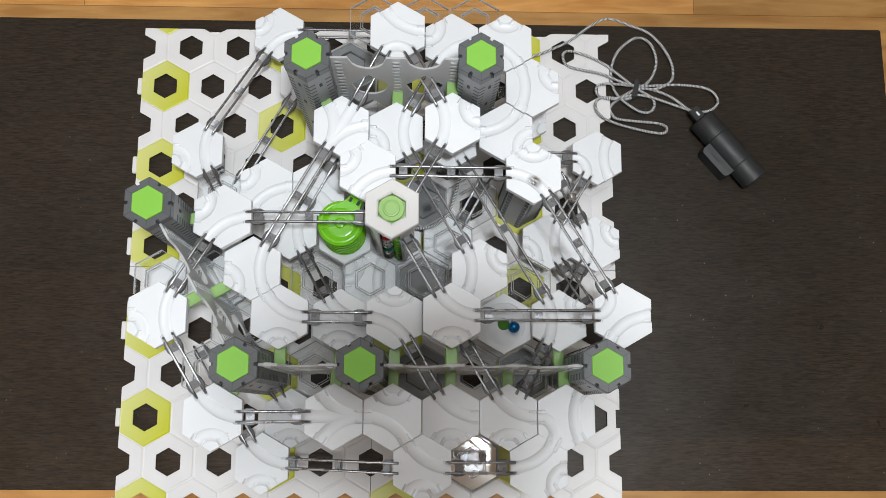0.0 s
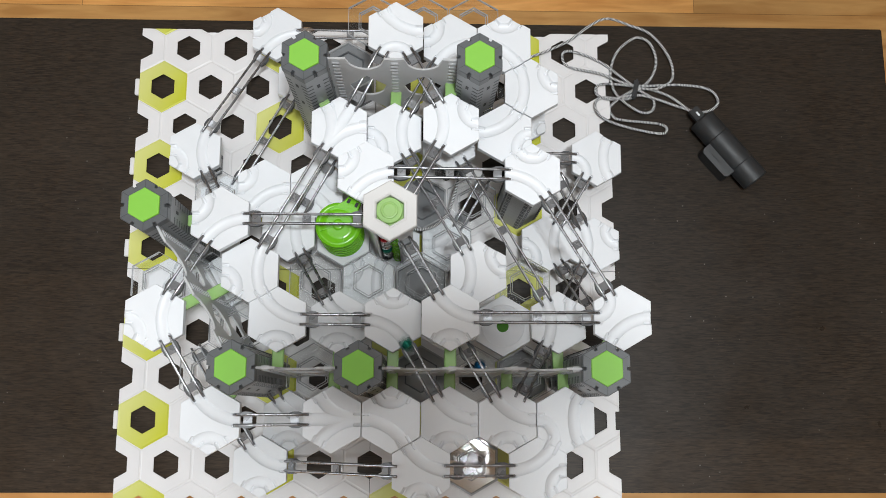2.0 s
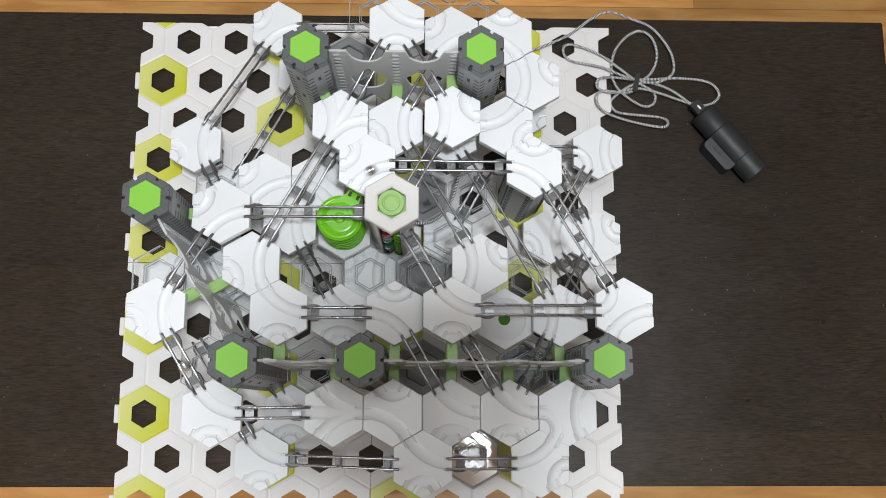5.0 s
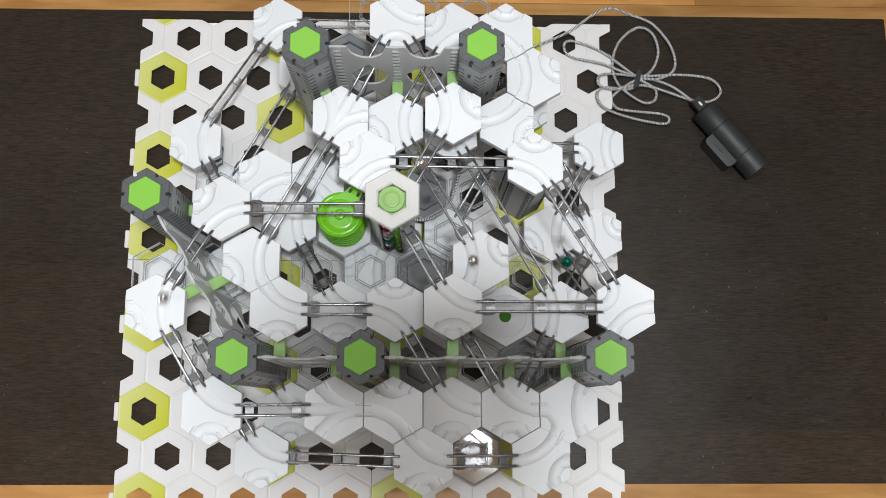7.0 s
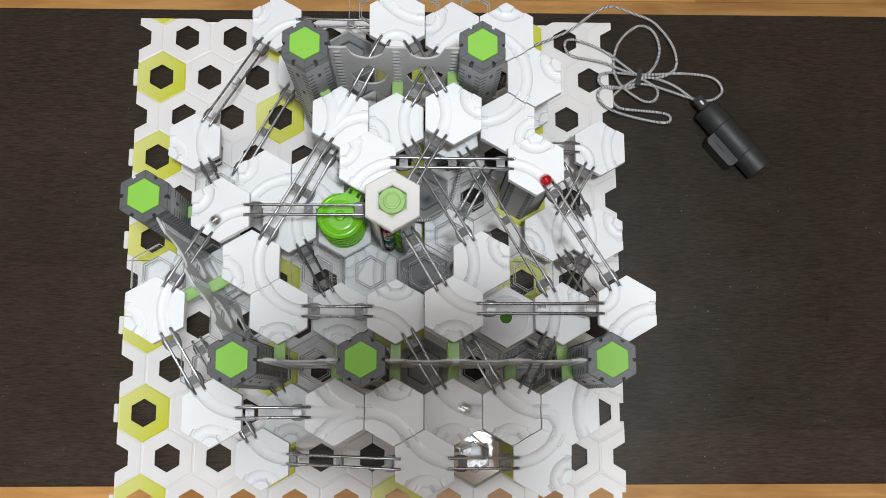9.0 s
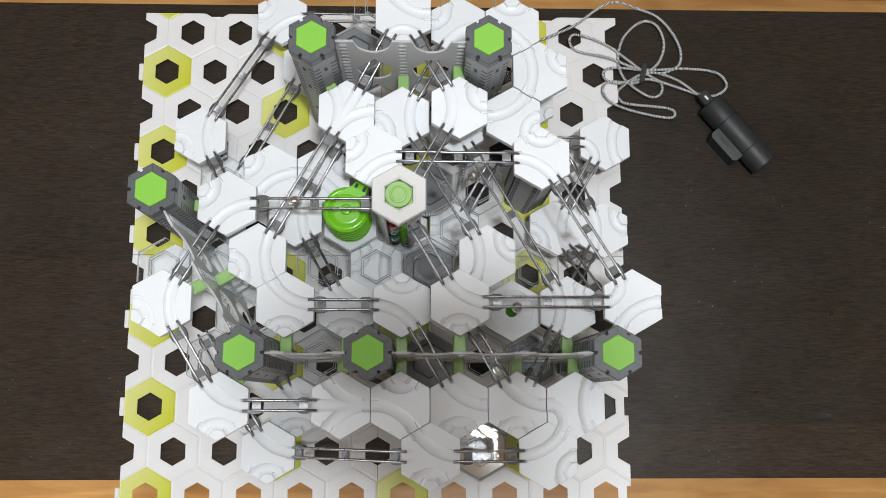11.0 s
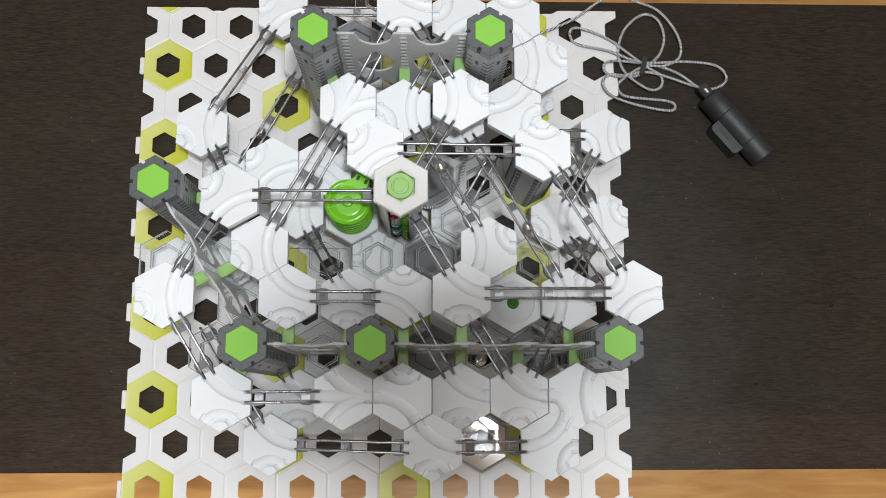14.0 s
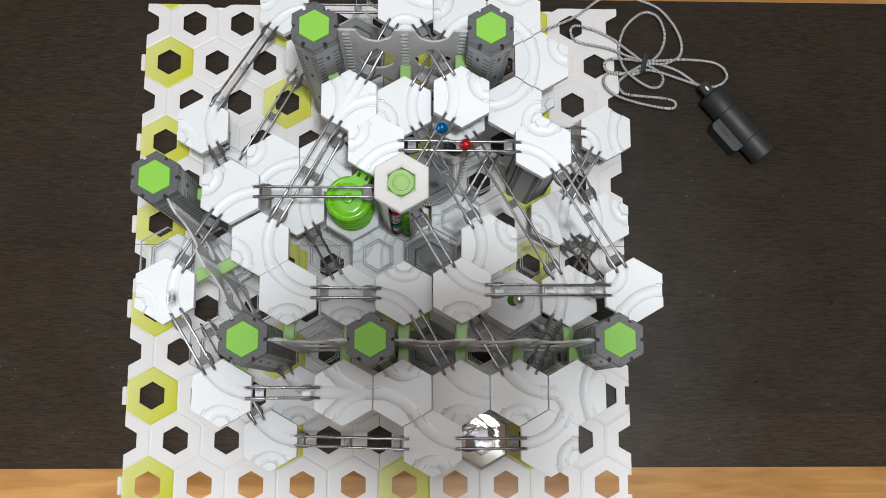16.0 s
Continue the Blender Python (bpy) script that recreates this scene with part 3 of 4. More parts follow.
def tower_side(key, rc):
    t, w = top_of(key), Vector(cell(*rc))
    d = (Vector((t.x, t.y)) - w).normalized()
    return tuple(w + d * 0.0216)


# ---- rails ----
def rail(a, b, middle=True, name="rail"):
    """Two steel rods between two places on tile edges, held by metal clips."""
    a, b = Vector(a), Vector(b)
    d = b - a
    ln = d.length
    u = d.normalized()
    root = new("rail")
    root.empty_display_size = 0.01
    tagged(root, "pair of steel rods with metal clips bridging two track tiles", "rail", "rails")
    root.matrix_basis = Matrix.Translation(a) @ u.to_track_quat("X", "Z").to_matrix().to_4x4()
    ov = 0.0054
    for k in (-1, 1):
        bm = bmesh.new()
        y = k * 0.0049
        tube(bm, [(-ov - 0.0004, y, -0.0016), (-ov + 0.002, y, -0.0004), (0.010, y, 0.0003), (ln / 2, y, 0.0), (ln - 0.010, y, 0.0003), (ln + ov - 0.002, y, -0.0004), (ln + ov + 0.0004, y, -0.0016)], 0.00145)
        part("rod", bm, STEEL, root, smooth=True)
        for x, way in ((0.0, 1), (ln, -1)):
            bm = bmesh.new()
            prof = ((-0.0015, 0.0010), (0.0035, 0.0032), (0.0095, 0.0030), (0.0150, 0.0007))
            for z0, z1 in ((-0.0055, 0.0010),):
                va = []
                for dx, w in prof:
                    xx = x + way * dx
                    va.append([bm.verts.new((xx, k * (0.0049 + g), z)) for g, z in ((0.0, z0), (w, z0), (w, z1), (0.0, z1))])
                for p, q in zip(va, va[1:]):
                    for e in range(4):
                        bm.faces.new((p[e], p[(e + 1) % 4], q[(e + 1) % 4], q[e]))
                bm.faces.new(va[0]), bm.faces.new(list(reversed(va[-1])))
            bmesh.ops.recalc_face_normals(bm, faces=bm.faces[:])
            part("bracket", bm, BRACKET, root)
    for x in [0.0075, ln - 0.0075] + ([ln / 2] if middle else []):
        bm = bmesh.new()
        seg = 8
        va = []
        for xx in (x - 0.0042, x + 0.0042):
            va.append([bm.verts.new((xx, 0.0050 * math.cos(math.pi * k / seg), -0.0016 * math.sin(math.pi * k / seg) - 0.0012)) for k in range(seg + 1)])
            va.append([bm.verts.new((xx, 0.0042 * math.cos(math.pi * k / seg), 0.0010 * math.sin(math.pi * k / seg) + 0.0002)) for k in range(seg + 1)])
        for k in range(seg):
            bm.faces.new((va[0][k], va[0][k + 1], va[2][k + 1], va[2][k]))
            bm.faces.new((va[1][k + 1], va[1][k], va[3][k], va[3][k + 1]))
            for q in (0, 2):
                bm.faces.new((va[q][k], va[q + 1][k], va[q + 1][k + 1], va[q][k + 1]))
        part("clip", bm, CLIP, root, smooth=True)


def side_of(p, q, z):
    """The middle of the side of the cell at p that faces q, at height z."""
    d = (Vector(q[:2]) - Vector(p[:2])).normalized() * (P / 2)
    return Vector((p[0] + d.x, p[1] + d.y, z))


def spot(key):
    if isinstance(key, str):
        return top_of(key)
    r, c, z = key
    return Vector((*cell(r, c), z / 1000))


RAILS = [
    ("E1", "A1"), ("A0", "E0"), ("E3", (5, 5, 172)), ("C1", "D1"), ("F1", "B1"), ("E4", "H1"), ("F2", "H2"),
    ((5, 5, 176), "H3"), ("B2", "I1"), ("B3", (5, 5, 174)), ("J1", "H5"), ("D1", "H6"), ("D2", "I2"), ("H3", "H6"),
    ("H2", "K5"), ("O1", "K6"), ("H5", "K6"), ("G1", "K1"), ("E3", "G1"), ("K1", "K3"), ("M1", "M2"), ("M4", "M2"),
    ("B1", "A2"), ("B3", "A2"), ("B2", "A3"), ("A1", (0, 5, 47)), ("I2", (7, 9, 60)), ("I3", (7, 8, 40)),
    ("I3", (3, 8, 50)), ("D2", (3, 7, 55)), ("E4", "Q1"), ("N1", (3, 7, 40)), ("E1", (5, 2, 78)), ("M1", (7, 1, 58)), ((9, 3, 45), (7, 2, 70)),
]


def rails():
    for a, b in RAILS:
        pa, pb = spot(a), spot(b)
        sa, sb = side_of(pa, pb, pa.z), side_of(pb, pa, pb.z)
        rail(sa, sb, (pb - pa).length > 2.6 * P)


# ---- the starting tower ----
def starter():
    x, y = cell(5, 5)
    root = thing("lift_tower", (x - 0.002, y, 0), "tall warm white lift tower with green trays and marbles inside", "lift tower")
    bm = bmesh.new()
    ringprism(bm, hexpts(0.0300), hexpts(0.0152), 0.206, 0.216, 0.0012)
    lid = part("lid", bm, WARM, root)
    bm = bmesh.new()
    ringprism(bm, hexpts(0.0182), hexpts(0.0172), 0.2150, 0.2164, 0.0002)
    part("bead", bm, WARM, lid)
    bm = bmesh.new()
    prism(bm, hexpts(0.0150), 0.203, 0.2085, 0.0003)
    plug = part("plug", bm, PLUG, lid, "lime green hexagon plug sunk in the lid")
    bm = bmesh.new()
    lathe(bm, [(0.0128, 0.2080), (0.0128, 0.2120), (0.0122, 0.2126), (0.0085, 0.2126), (0.0080, 0.2136), (0.0066, 0.2138), (0.0060, 0.2132)], 32, (-0.0008, 0.0006, 0))
    part("button", bm, PLUG, plug)
    bm = bmesh.new()
    prism(bm, hexpts(SIDE - 0.0008), 0.0, 0.014, 0.0006)
    part("foot", bm, WHITE, root)
    for a in (30, 90, 150, 210, 330):
        bm = bmesh.new()
        box(bm, 0.0185, -0.0118, 0.0, 0.0210, 0.0118, 0.204, pose(-0.003, 0, 0, 0, 0, a))
        part("side_panel", bm, WARM, root)
    for sgn in (-1, 1):
        bm = bmesh.new()
        box(bm, 0.0185, sgn * 0.0116 - 0.0009, 0.0, 0.0210, sgn * 0.0116 + 0.0009, 0.204, pose(-0.003, 0, 0, 0, 0, 270))
        part("side_post", bm, WARM, root)
    for i in range(13):
        z = 0.016 + i * 0.0143
        bm = bmesh.new()
        lathe(bm, [(0.002, z), (0.0058, z), (0.0066, z + 0.0008), (0.0066, z + 0.0040), (0.0058, z + 0.0048), (0.002, z + 0.0054)], 20, (0.0040, -0.0112, 0))
        part("tray", bm, GREEN, root, "bright green tray of the lift")
    bm = bmesh.new()
    box(bm, -0.014, -0.004, 0.0, 0.008, 0.014, 0.20)
    part("core", bm, MIDGREY, root)
    for k in (3, 1, 5):
        bm = bmesh.new()
        m = pose(0, 0, 0, 0, 0, 60 * k)
        box(bm, 0.0235, -0.006, 0.160, 0.029, 0.006, 0.170, m)
        part("outlet", bm, MIDGREY, root)


# ---- green spiral ----
def spiral():
    x, y = cell(5, 4)
    root = thing("spiral_drop", (x, y, 0), "bright green spiral funnel on a white hexagon tile", "spiral")
    bm = bmesh.new()
    prism(bm, hexpts(SIDE - 0.0005), 0.069, 0.081, 0.0006)
    part("base_tile", bm, WHITE, root)
    bm = bmesh.new()
    prism(bm, hexpts(SIDE - 0.003), 0.056, 0.069)
    part("height_tile", bm, MIDGREY, root)
    bm = bmesh.new()
    prism(bm, hexpts(0.018), 0.0, 0.056)
    part("pillar", bm, CLEAR, root)
    # Core coloured dark so the gaps between the turns look shaded
    bm = bmesh.new()
    lathe(bm, [(0.0178, 0.081), (0.0178, 0.138)], 32)
    part("core", bm, GREEN_GAP, root)
    for i in range(5):
        z = 0.0845 + i * 0.0108
        bm = bmesh.new()
        lathe(bm, [(0.010, z), (0.0226, z), (0.0239, z + 0.0008), (0.0239, z + 0.0030), (0.0231, z + 0.0036), (0.0211, z + 0.0022), (0.010, z + 0.0020)], 48)
        part("turn", bm, GREEN, root)
    bm = bmesh.new()
    z = 0.138
    lathe(bm, [(0.94 * q, h) for q, h in ((0.003, z), (0.0244, z), (0.0255, z + 0.0012), (0.0256, z + 0.0032), (0.0250, z + 0.0042), (0.0242, z + 0.0044), (0.0230, z + 0.0034), (0.0215, z + 0.0031), (0.0195, z + 0.0037), (0.0170, z + 0.0050), (0.0150, z + 0.0055), (0.0120, z + 0.0055), (0.0080, z + 0.0050), (0.0062, z + 0.0052), (0.0055, z + 0.0066), (0.0045, z + 0.0072), (0.0025, z + 0.0070))], 56)
    cover = part("cover", bm, GREEN, root, smooth=True)
    cover.data.set_sharp_from_angle(angle=radians(50))
    for a in (200, 290):
        bm = bmesh.new()
        box(bm, 0.004, -0.0003, z + 0.0036, 0.020, 0.0003, z + 0.0068, pose(0, 0, 0, 0, 0, a))
        part("seam", bm, GREEN, cover)
    bm = bmesh.new()
    m = pose(0.002, 0, z, 0, 0, 62)
    prism(bm, [(0.008, -0.0125), (0.023, -0.0088), (0.0325, -0.0072), (0.0325, 0.0072), (0.025, 0.0090), (0.008, 0.0195)], -0.001, 0.0046, 0.0014)
    bmesh.ops.transform(bm, matrix=m, verts=bm.verts[:])
    inlet = part("inlet", bm, GREEN, cover)
    # Inlet slots: near-black blocks on top stand for their shaded depth
    for s in (-1, 1):
        bm = bmesh.new()
        box(bm, 0.024, s * 0.0045 - 0.0015, 0.004, 0.029, s * 0.0045 + 0.0015, 0.0054, m)
        part("slot", bm, SLOT, inlet)


# ---- catcher bowl tile ----
def catcher():
    x, y = cell(7, 7)
    root = thing("catcher_tile", (x, y, 0.106), "white hexagon catcher tile with a round dish and a green centre", "catcher tile")
    bm = bmesh.new()
    hexr = []
    for k in range(48):
        a = 2 * math.pi * k / 48
        hexr.append((P / 2 - 0.0005) / math.cos((a + math.pi / 6) % (math.pi / 3) - math.pi / 6))
    rings = []
    for f, z in ((1.0, -0.0085), (1.0, -0.0005), (0.985, 0.0)):
        rings.append([bm.verts.new((hexr[k] * f * math.cos(2 * math.pi * k / 48), hexr[k] * f * math.sin(2 * math.pi * k / 48), z)) for k in range(48)])
    for rr, z in ((0.0225, 0.0), (0.0222, -0.0012), (0.0205, -0.0016), (0.012, -0.004), (0.0065, -0.0055), (0.0063, -0.008)):
        rings.append([bm.verts.new((rr * math.cos(2 * math.pi * k / 48), rr * math.sin(2 * math.pi * k / 48), z)) for k in range(48)])
    for a, b in zip(rings, rings[1:]):
        for k in range(48):
            bm.faces.new((a[k], a[(k + 1) % 48], b[(k + 1) % 48], b[k]))
    part("dish", bm, WHITE, root)
    bm = bmesh.new()
    lathe(bm, [(0.0064, -0.0085), (0.0064, -0.0070)], 24)
    part("centre", bm, GREEN_CUP, root, "green disc in the centre hole")
    bm = bmesh.new()
    prism(bm, hexpts(SIDE - 0.004), -0.0125, -0.0085)
    part("foot", bm, WHITE, root)


# ---- supports ----
def stack(key, r=0.021, see_through=False, material=COLUMN, slot_bars=SLOT_SEAM):
    t = top_of(key)
    h = t.z - 0.0125
    n = max(1, round(h / 0.0135))
    root = thing("height_stack", (t.x, t.y, 0), "stack of clear plastic height tiles under a track tile" if see_through else "stack of dark grey ribbed plastic height tiles under a track tile", "height stack", "height stacks")
    for i in range(n):
        bm = bmesh.new()
        prism(bm, hexpts(r), i * h / n + 0.0003, (i + 1) * h / n, 0.0006)
        piece = part("height_tile", bm, CLEAR if see_through else material, root)
        if see_through:
            continue
        # Slits of the height tile: dark bars coloured as shade, not cut in
        bm = bmesh.new()
        for k in range(6):
            m = pose(0, 0, 0, 0, 0, 60 * k)
            for s in (-1, 1):
                for z in (0.22, 0.60):
                    box(bm, r * 0.866 - 0.0004, s * r * 0.38 - r * 0.09, (i + z) * h / n, r * 0.866 + 0.0005, s * r * 0.38 + r * 0.09, (i + z) * h / n + 0.0020, m)
        part("slot_bars", bm, slot_bars, piece)


def clear_plate(name, cells, z, label):
    root = thing(name, (0, 0, 0), label, "clear plate", "clear plates")
    for r, c in cells:
        bm = bmesh.new()
        ringprism(bm, hexpts(SIDE - 0.0008), hexpts(SIDE - 0.0016), z - 0.004, z, 0.0003, cell(r, c))
        part("rim", bm, RIM, root)
        bm = bmesh.new()
        ringprism(bm, hexpts(SIDE - 0.0030), hexpts(0.0156), z - 0.002, z - 0.0012, 0.0, cell(r, c))
        part("sheet", bm, CLEAR, root)
        bm = bmesh.new()
        ringprism(bm, hexpts(0.0190), hexpts(0.0181), z - 0.004, z, 0.0003, cell(r, c))
        part("hole_rim", bm, RIM, root)
        bm = bmesh.new()
        ringprism(bm, hexpts(0.0163), hexpts(0.0156), z - 0.004, z - 0.001, 0.0002, cell(r, c))
        part("inner_rim", bm, RIM, root)
    return root


def dark_tile(*spots, body=MIDGREY):
    for r, c, z in spots:
        x, y = cell(r, c)
        root = thing("dark_tile", (x, y, 0), "dark grey translucent hexagon tile with a recessed centre", "dark tile", "dark tiles")
        z /= 1000
        bm = bmesh.new()
        prism(bm, hexpts(SIDE - 0.003), 0.0, z - 0.004, 0.001)
        part("body", bm, body, root)
        bm = bmesh.new()
        ringprism(bm, hexpts(SIDE - 0.001), hexpts(SIDE - 0.0035), z - 0.012, z, 0.0005)
        part("rim", bm, RIM, root)
        bm = bmesh.new()
        ringprism(bm, hexpts(0.0205), hexpts(0.0188), z - 0.004, z, 0.0004)
        part("recess", bm, GREY, root)


def mirror_tile(r, c):
    """A silver foil tile lying on the base, with a clear rim and a raised hexagon in the middle."""
    x, y = cell(r, c)
    root = thing("mirror_tile", (x, y + 0.001, 0), "shiny silver foil hexagon tile on the base plate", "mirror tile")
    bm = bmesh.new()
    prism(bm, hexpts(SIDE - 0.0012), 0.0, 0.010, 0.0008)
    bmesh.ops.subdivide_edges(bm, edges=bm.edges[:], cuts=5, use_grid_fill=True)
    for v in bm.verts:
        if v.co.z > 0.009:
            v.co.z += 0.0003 * noise.noise(v.co * 90) + 0.017 * v.co.y + 0.008 * v.co.x
    part("foil", bm, MIRROR, root)
    bm = bmesh.new()
    ringprism(bm, hexpts(SIDE + 0.0012), hexpts(SIDE - 0.0010), 0.0, 0.012, 0.0004)
    part("rim", bm, RIM, root)
    for rad in (0.0185, 0.0160):
        bm = bmesh.new()
        ringprism(bm, hexpts(rad), hexpts(rad - 0.001), 0.009, 0.0125, 0.0003)
        part("ridge", bm, RIM, root)
    bm = bmesh.new()
    prism(bm, hexpts(0.0148), 0.009, 0.0108)
    part("centre", bm, STEEL, root)


def smooth_path(pts, step):
    out = []
    n = len(pts)
    for i in range(n - 1):
        p0, p1, p2, p3 = (Vector(pts[max(i - 1, 0)]), Vector(pts[i]), Vector(pts[i + 1]), Vector(pts[min(i + 2, n - 1)]))
        k = max(2, int((p2 - p1).length / step))
        for q in range(k):
            t = q / k
            out.append(0.5 * ((2 * p1) + (p2 - p0) * t + (2 * p0 - 5 * p1 + 4 * p2 - p3) * t * t + (3 * p1 - p0 - 3 * p2 + p3) * t ** 3))
    out.append(Vector(pts[-1]))
    return out


CABLE = "0.120,0.236 0.160,0.236 0.193,0.243 0.237,0.264 0.266,0.285 0.288,0.294 0.317,0.291 0.345,0.277 0.366,0.246 0.370,0.220 0.350,0.206 0.321,0.203 0.292,0.184 0.293,0.170 0.304,0.164 0.350,0.161 0.360,0.154 0.351,0.147 0.312,0.156 0.280,0.165 0.270,0.180 0.280,0.192 0.312,0.192 0.324,0.202 0.343,0.220 0.350,0.242 0.343,0.264 0.329,0.274 0.312,0.265 0.297,0.246 0.291,0.219 0.300,0.196 0.326,0.175 0.343,0.178 0.344,0.192 0.322,0.206 0.279,0.238 0.244,0.251 0.231,0.246 0.239,0.232 0.279,0.222 0.320,0.209 0.378,0.212 0.414,0.206 0.425,0.189 0.413,0.178 0.388,0.179 0.330,0.196 0.290,0.190 0.272,0.197 0.280,0.208 0.330,0.208 0.365,0.196 0.394,0.172"


def usb_cable():
    """A braided black and white cable in loose loops, tied in the middle."""
    root = thing("usb_cable", (0, 0, 0), "black and white braided cable in loose loops, tied with a strap", "cable")
    pts = []
    for i, p in enumerate(CABLE.split()):
        x, y = map(float, p.split(","))
        on_plate = x < 0.292
        pts.append((x, y, (0.0022 if on_plate else TABLE_Z + 0.002) + 0.0022 * (i % 3)))
    path = smooth_path(pts, 0.00042)
    bm = bmesh.new()
    tube(bm, path, 0.0017, 8)
    bm.faces.ensure_lookup_table()
    for k, f in enumerate(bm.faces):
        f.material_index = 1 if ((k // 8) + (k % 8) // 4) % 4 < 2 else 0
    part("braid", bm, [BRAID_DARK, BRAID_LIGHT], root, smooth=True)
    bm = bmesh.new()
    box(bm, -0.003, -0.013, 0, 0.003, 0.013, 0.010, pose(0.3215, 0.2035, TABLE_Z + 0.002, 0, 0, -12))
    bmesh.ops.bevel(bm, geom=bm.edges[:], offset=0.002, segments=2, affect="EDGES")
    part("strap", bm, BLACK, root, "black cable strap")
    bm = bmesh.new()
    path = smooth_path([(0.105, 0.089, 0.044), (0.099, 0.072, 0.044), (0.095, 0.055, 0.042), (0.089, 0.038, 0.042), (0.080, 0.026, 0.042), (0.068, 0.018, 0.042), (0.053, 0.016, 0.040), (0.042, 0.020, 0.038)], 0.00045)
    tube(bm, path, 0.0017, 8)
    bm.faces.ensure_lookup_table()
    for k, f in enumerate(bm.faces):
        f.material_index = 1 if ((k // 8) + (k % 8) // 4) % 4 < 2 else 0
    part("inner_braid", bm, [BRAID_DARK, BRAID_LIGHT], root, smooth=True)


def device():
    """A black round power pack with a side lug and a plug, lying on the table."""
    a, b = Vector((0.399, 0.163, TABLE_Z)), Vector((0.4625, 0.0855, TABLE_Z))
    d = b - a
    ln = d.length
    root = thing("power_pack", tuple(a), "matt black round power pack lying on the table", "power pack", "", math.degrees(math.atan2(d.y, d.x)))
    rad = 0.0165
    bm = bmesh.new()
    seg = 32
    rings = []
    for x, r in ((0, rad - 0.003), (0.001, rad - 0.0008), (0.002, rad), (0.0285, rad), (0.029, rad - 0.0006), (0.0295, rad), (0.072, rad), (0.0725, rad - 0.0005), (0.073, rad), (ln - 0.0015, rad), (ln, rad - 0.0015), (ln, rad - 0.003)):
        rings.append([bm.verts.new((x, r * math.cos(2 * math.pi * k / seg), rad + r * math.sin(2 * math.pi * k / seg))) for k in range(seg)])
    for p, q in zip(rings, rings[1:]):
        for k in range(seg):
            bm.faces.new((p[k], p[(k + 1) % seg], q[(k + 1) % seg], q[k]))
    bm.faces.new(rings[0]), bm.faces.new(list(reversed(rings[-1])))
    body = part("body", bm, BLACK, root, smooth=True)
    body.data.set_sharp_from_angle(angle=radians(40))
    bm = bmesh.new()
    outline = [(0.0300, -0.004), (0.0300, -0.0225)]
    for cx, a0 in ((0.0360, 180), (0.0690, 270)):
        outline += [(cx + 0.006 * math.cos(radians(a0 + q)), -0.0225 + 0.006 * math.sin(radians(a0 + q))) for q in (18, 36, 54, 72, 90)]
    outline.append((0.0750, -0.004))
    prism(bm, outline, 0.0, 0.024, 0.0008)
    for v in bm.verts:
        if v.co.z > 0.01:
            v.co.z -= 0.16 * max(0.0, -0.010 - v.co.y)
    lug = part("lug", bm, BLACK, root)
    for i in range(4):
        bm = bmesh.new()
        box(bm, 0.042 + i * 0.0034, -0.0225, 0.0200, 0.0442 + i * 0.0034, -0.0205, 0.0225)
        part("mark", bm, SLOT, lug, "small unreadable printed mark")
    bm = bmesh.new()
    box(bm, -0.016, -0.0065, rad - 0.004, 0.001, 0.0065, rad + 0.004)
    bmesh.ops.bevel(bm, geom=bm.edges[:], offset=0.0012, segments=2, affect="EDGES")
    plug = part("plug", bm, SLOT, root, "glossy black cable plug")
    bm = bmesh.new()
    box(bm, -0.010, -0.0012, rad + 0.0038, -0.004, 0.0012, rad + 0.0043)
    part("mark", bm, WHITE, plug, "small white symbol")


def phone_shade_rig():
    """The phone that films, out of view over the table; it shades the middle of the front row. The thin boom from the
    ceiling and the broad plate are added, the plate to widen that shade.
    """
    root = thing("phone_shade_rig", (0.139, -0.212, 1.080), "black phone out of view over the table, with an added shade plate and boom", "phone boom", rz=-4)
    bm = bmesh.new()
    box(bm, -0.086, -0.042, 0.0, 0.086, 0.042, 0.010)
    bmesh.ops.bevel(bm, geom=bm.edges[:], offset=0.004, segments=2, affect="EDGES")
    part("phone", bm, BLACK, root)
    # Broad plate added only to block more lamp light than the phone does
    bm = bmesh.new()
    box(bm, -0.048, -0.088, 0.0100, 0.066, 0.062, 0.022)
    bmesh.ops.bevel(bm, geom=bm.edges[:], offset=0.002, segments=1, affect="EDGES")
    part("shade_plate", bm, BLACK, root)
    # Made-up boom, there to hold the phone up
    bm = bmesh.new()
    tube(bm, [(0.0, 0, 0.020), (0.0, -0.16, 0.20), (0.0, -0.16, 0.970)], 0.004)
    part("added_pole", bm, BLACK, root)


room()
phone_shade_rig()
table()
base_plates()
track_tiles()
tower()
for a, b in WALLS:
    wall_panel(a, b)
for k, at in BALCONIES.items():
    balcony(k, at)
for k, rc in (("E3", (5, 1)), ("K1", (8, 2)), ("H6", (8, 8)), ("A4", (2, 6)), ("A5", (2, 6)), ("A6", (2, 6))):
    balcony(k, tower_side(k, rc), k[0] != "A")
for k in ("A1", "D2", "E1", "I2", "I3", "M1", "K2", "A0", "N1", "E0", "U0", "U1", "V1", "X1"):
    stack(k)
for k in ("E2", "E5", "E4", "J1", "Q1"):
    stack(k, 0.016, True)
stack("D1", 0.0265, False, LIGHTGREY, SLOT_SEAM)
for k in ("C1", "I1", "M2", "M4"):
    stack(k, 0.013, True)
starter()
spiral()
catcher()
LEVEL = "clear plastic level plate with hexagon openings"
clear_plate("clear_level_plate", [(6, 3), (6, 4), (6, 5), (8, 3)], 0.085, LEVEL)
clear_plate("clear_level_plate", [(0, 4), (0, 5), (0, 6)], 0.086, LEVEL)
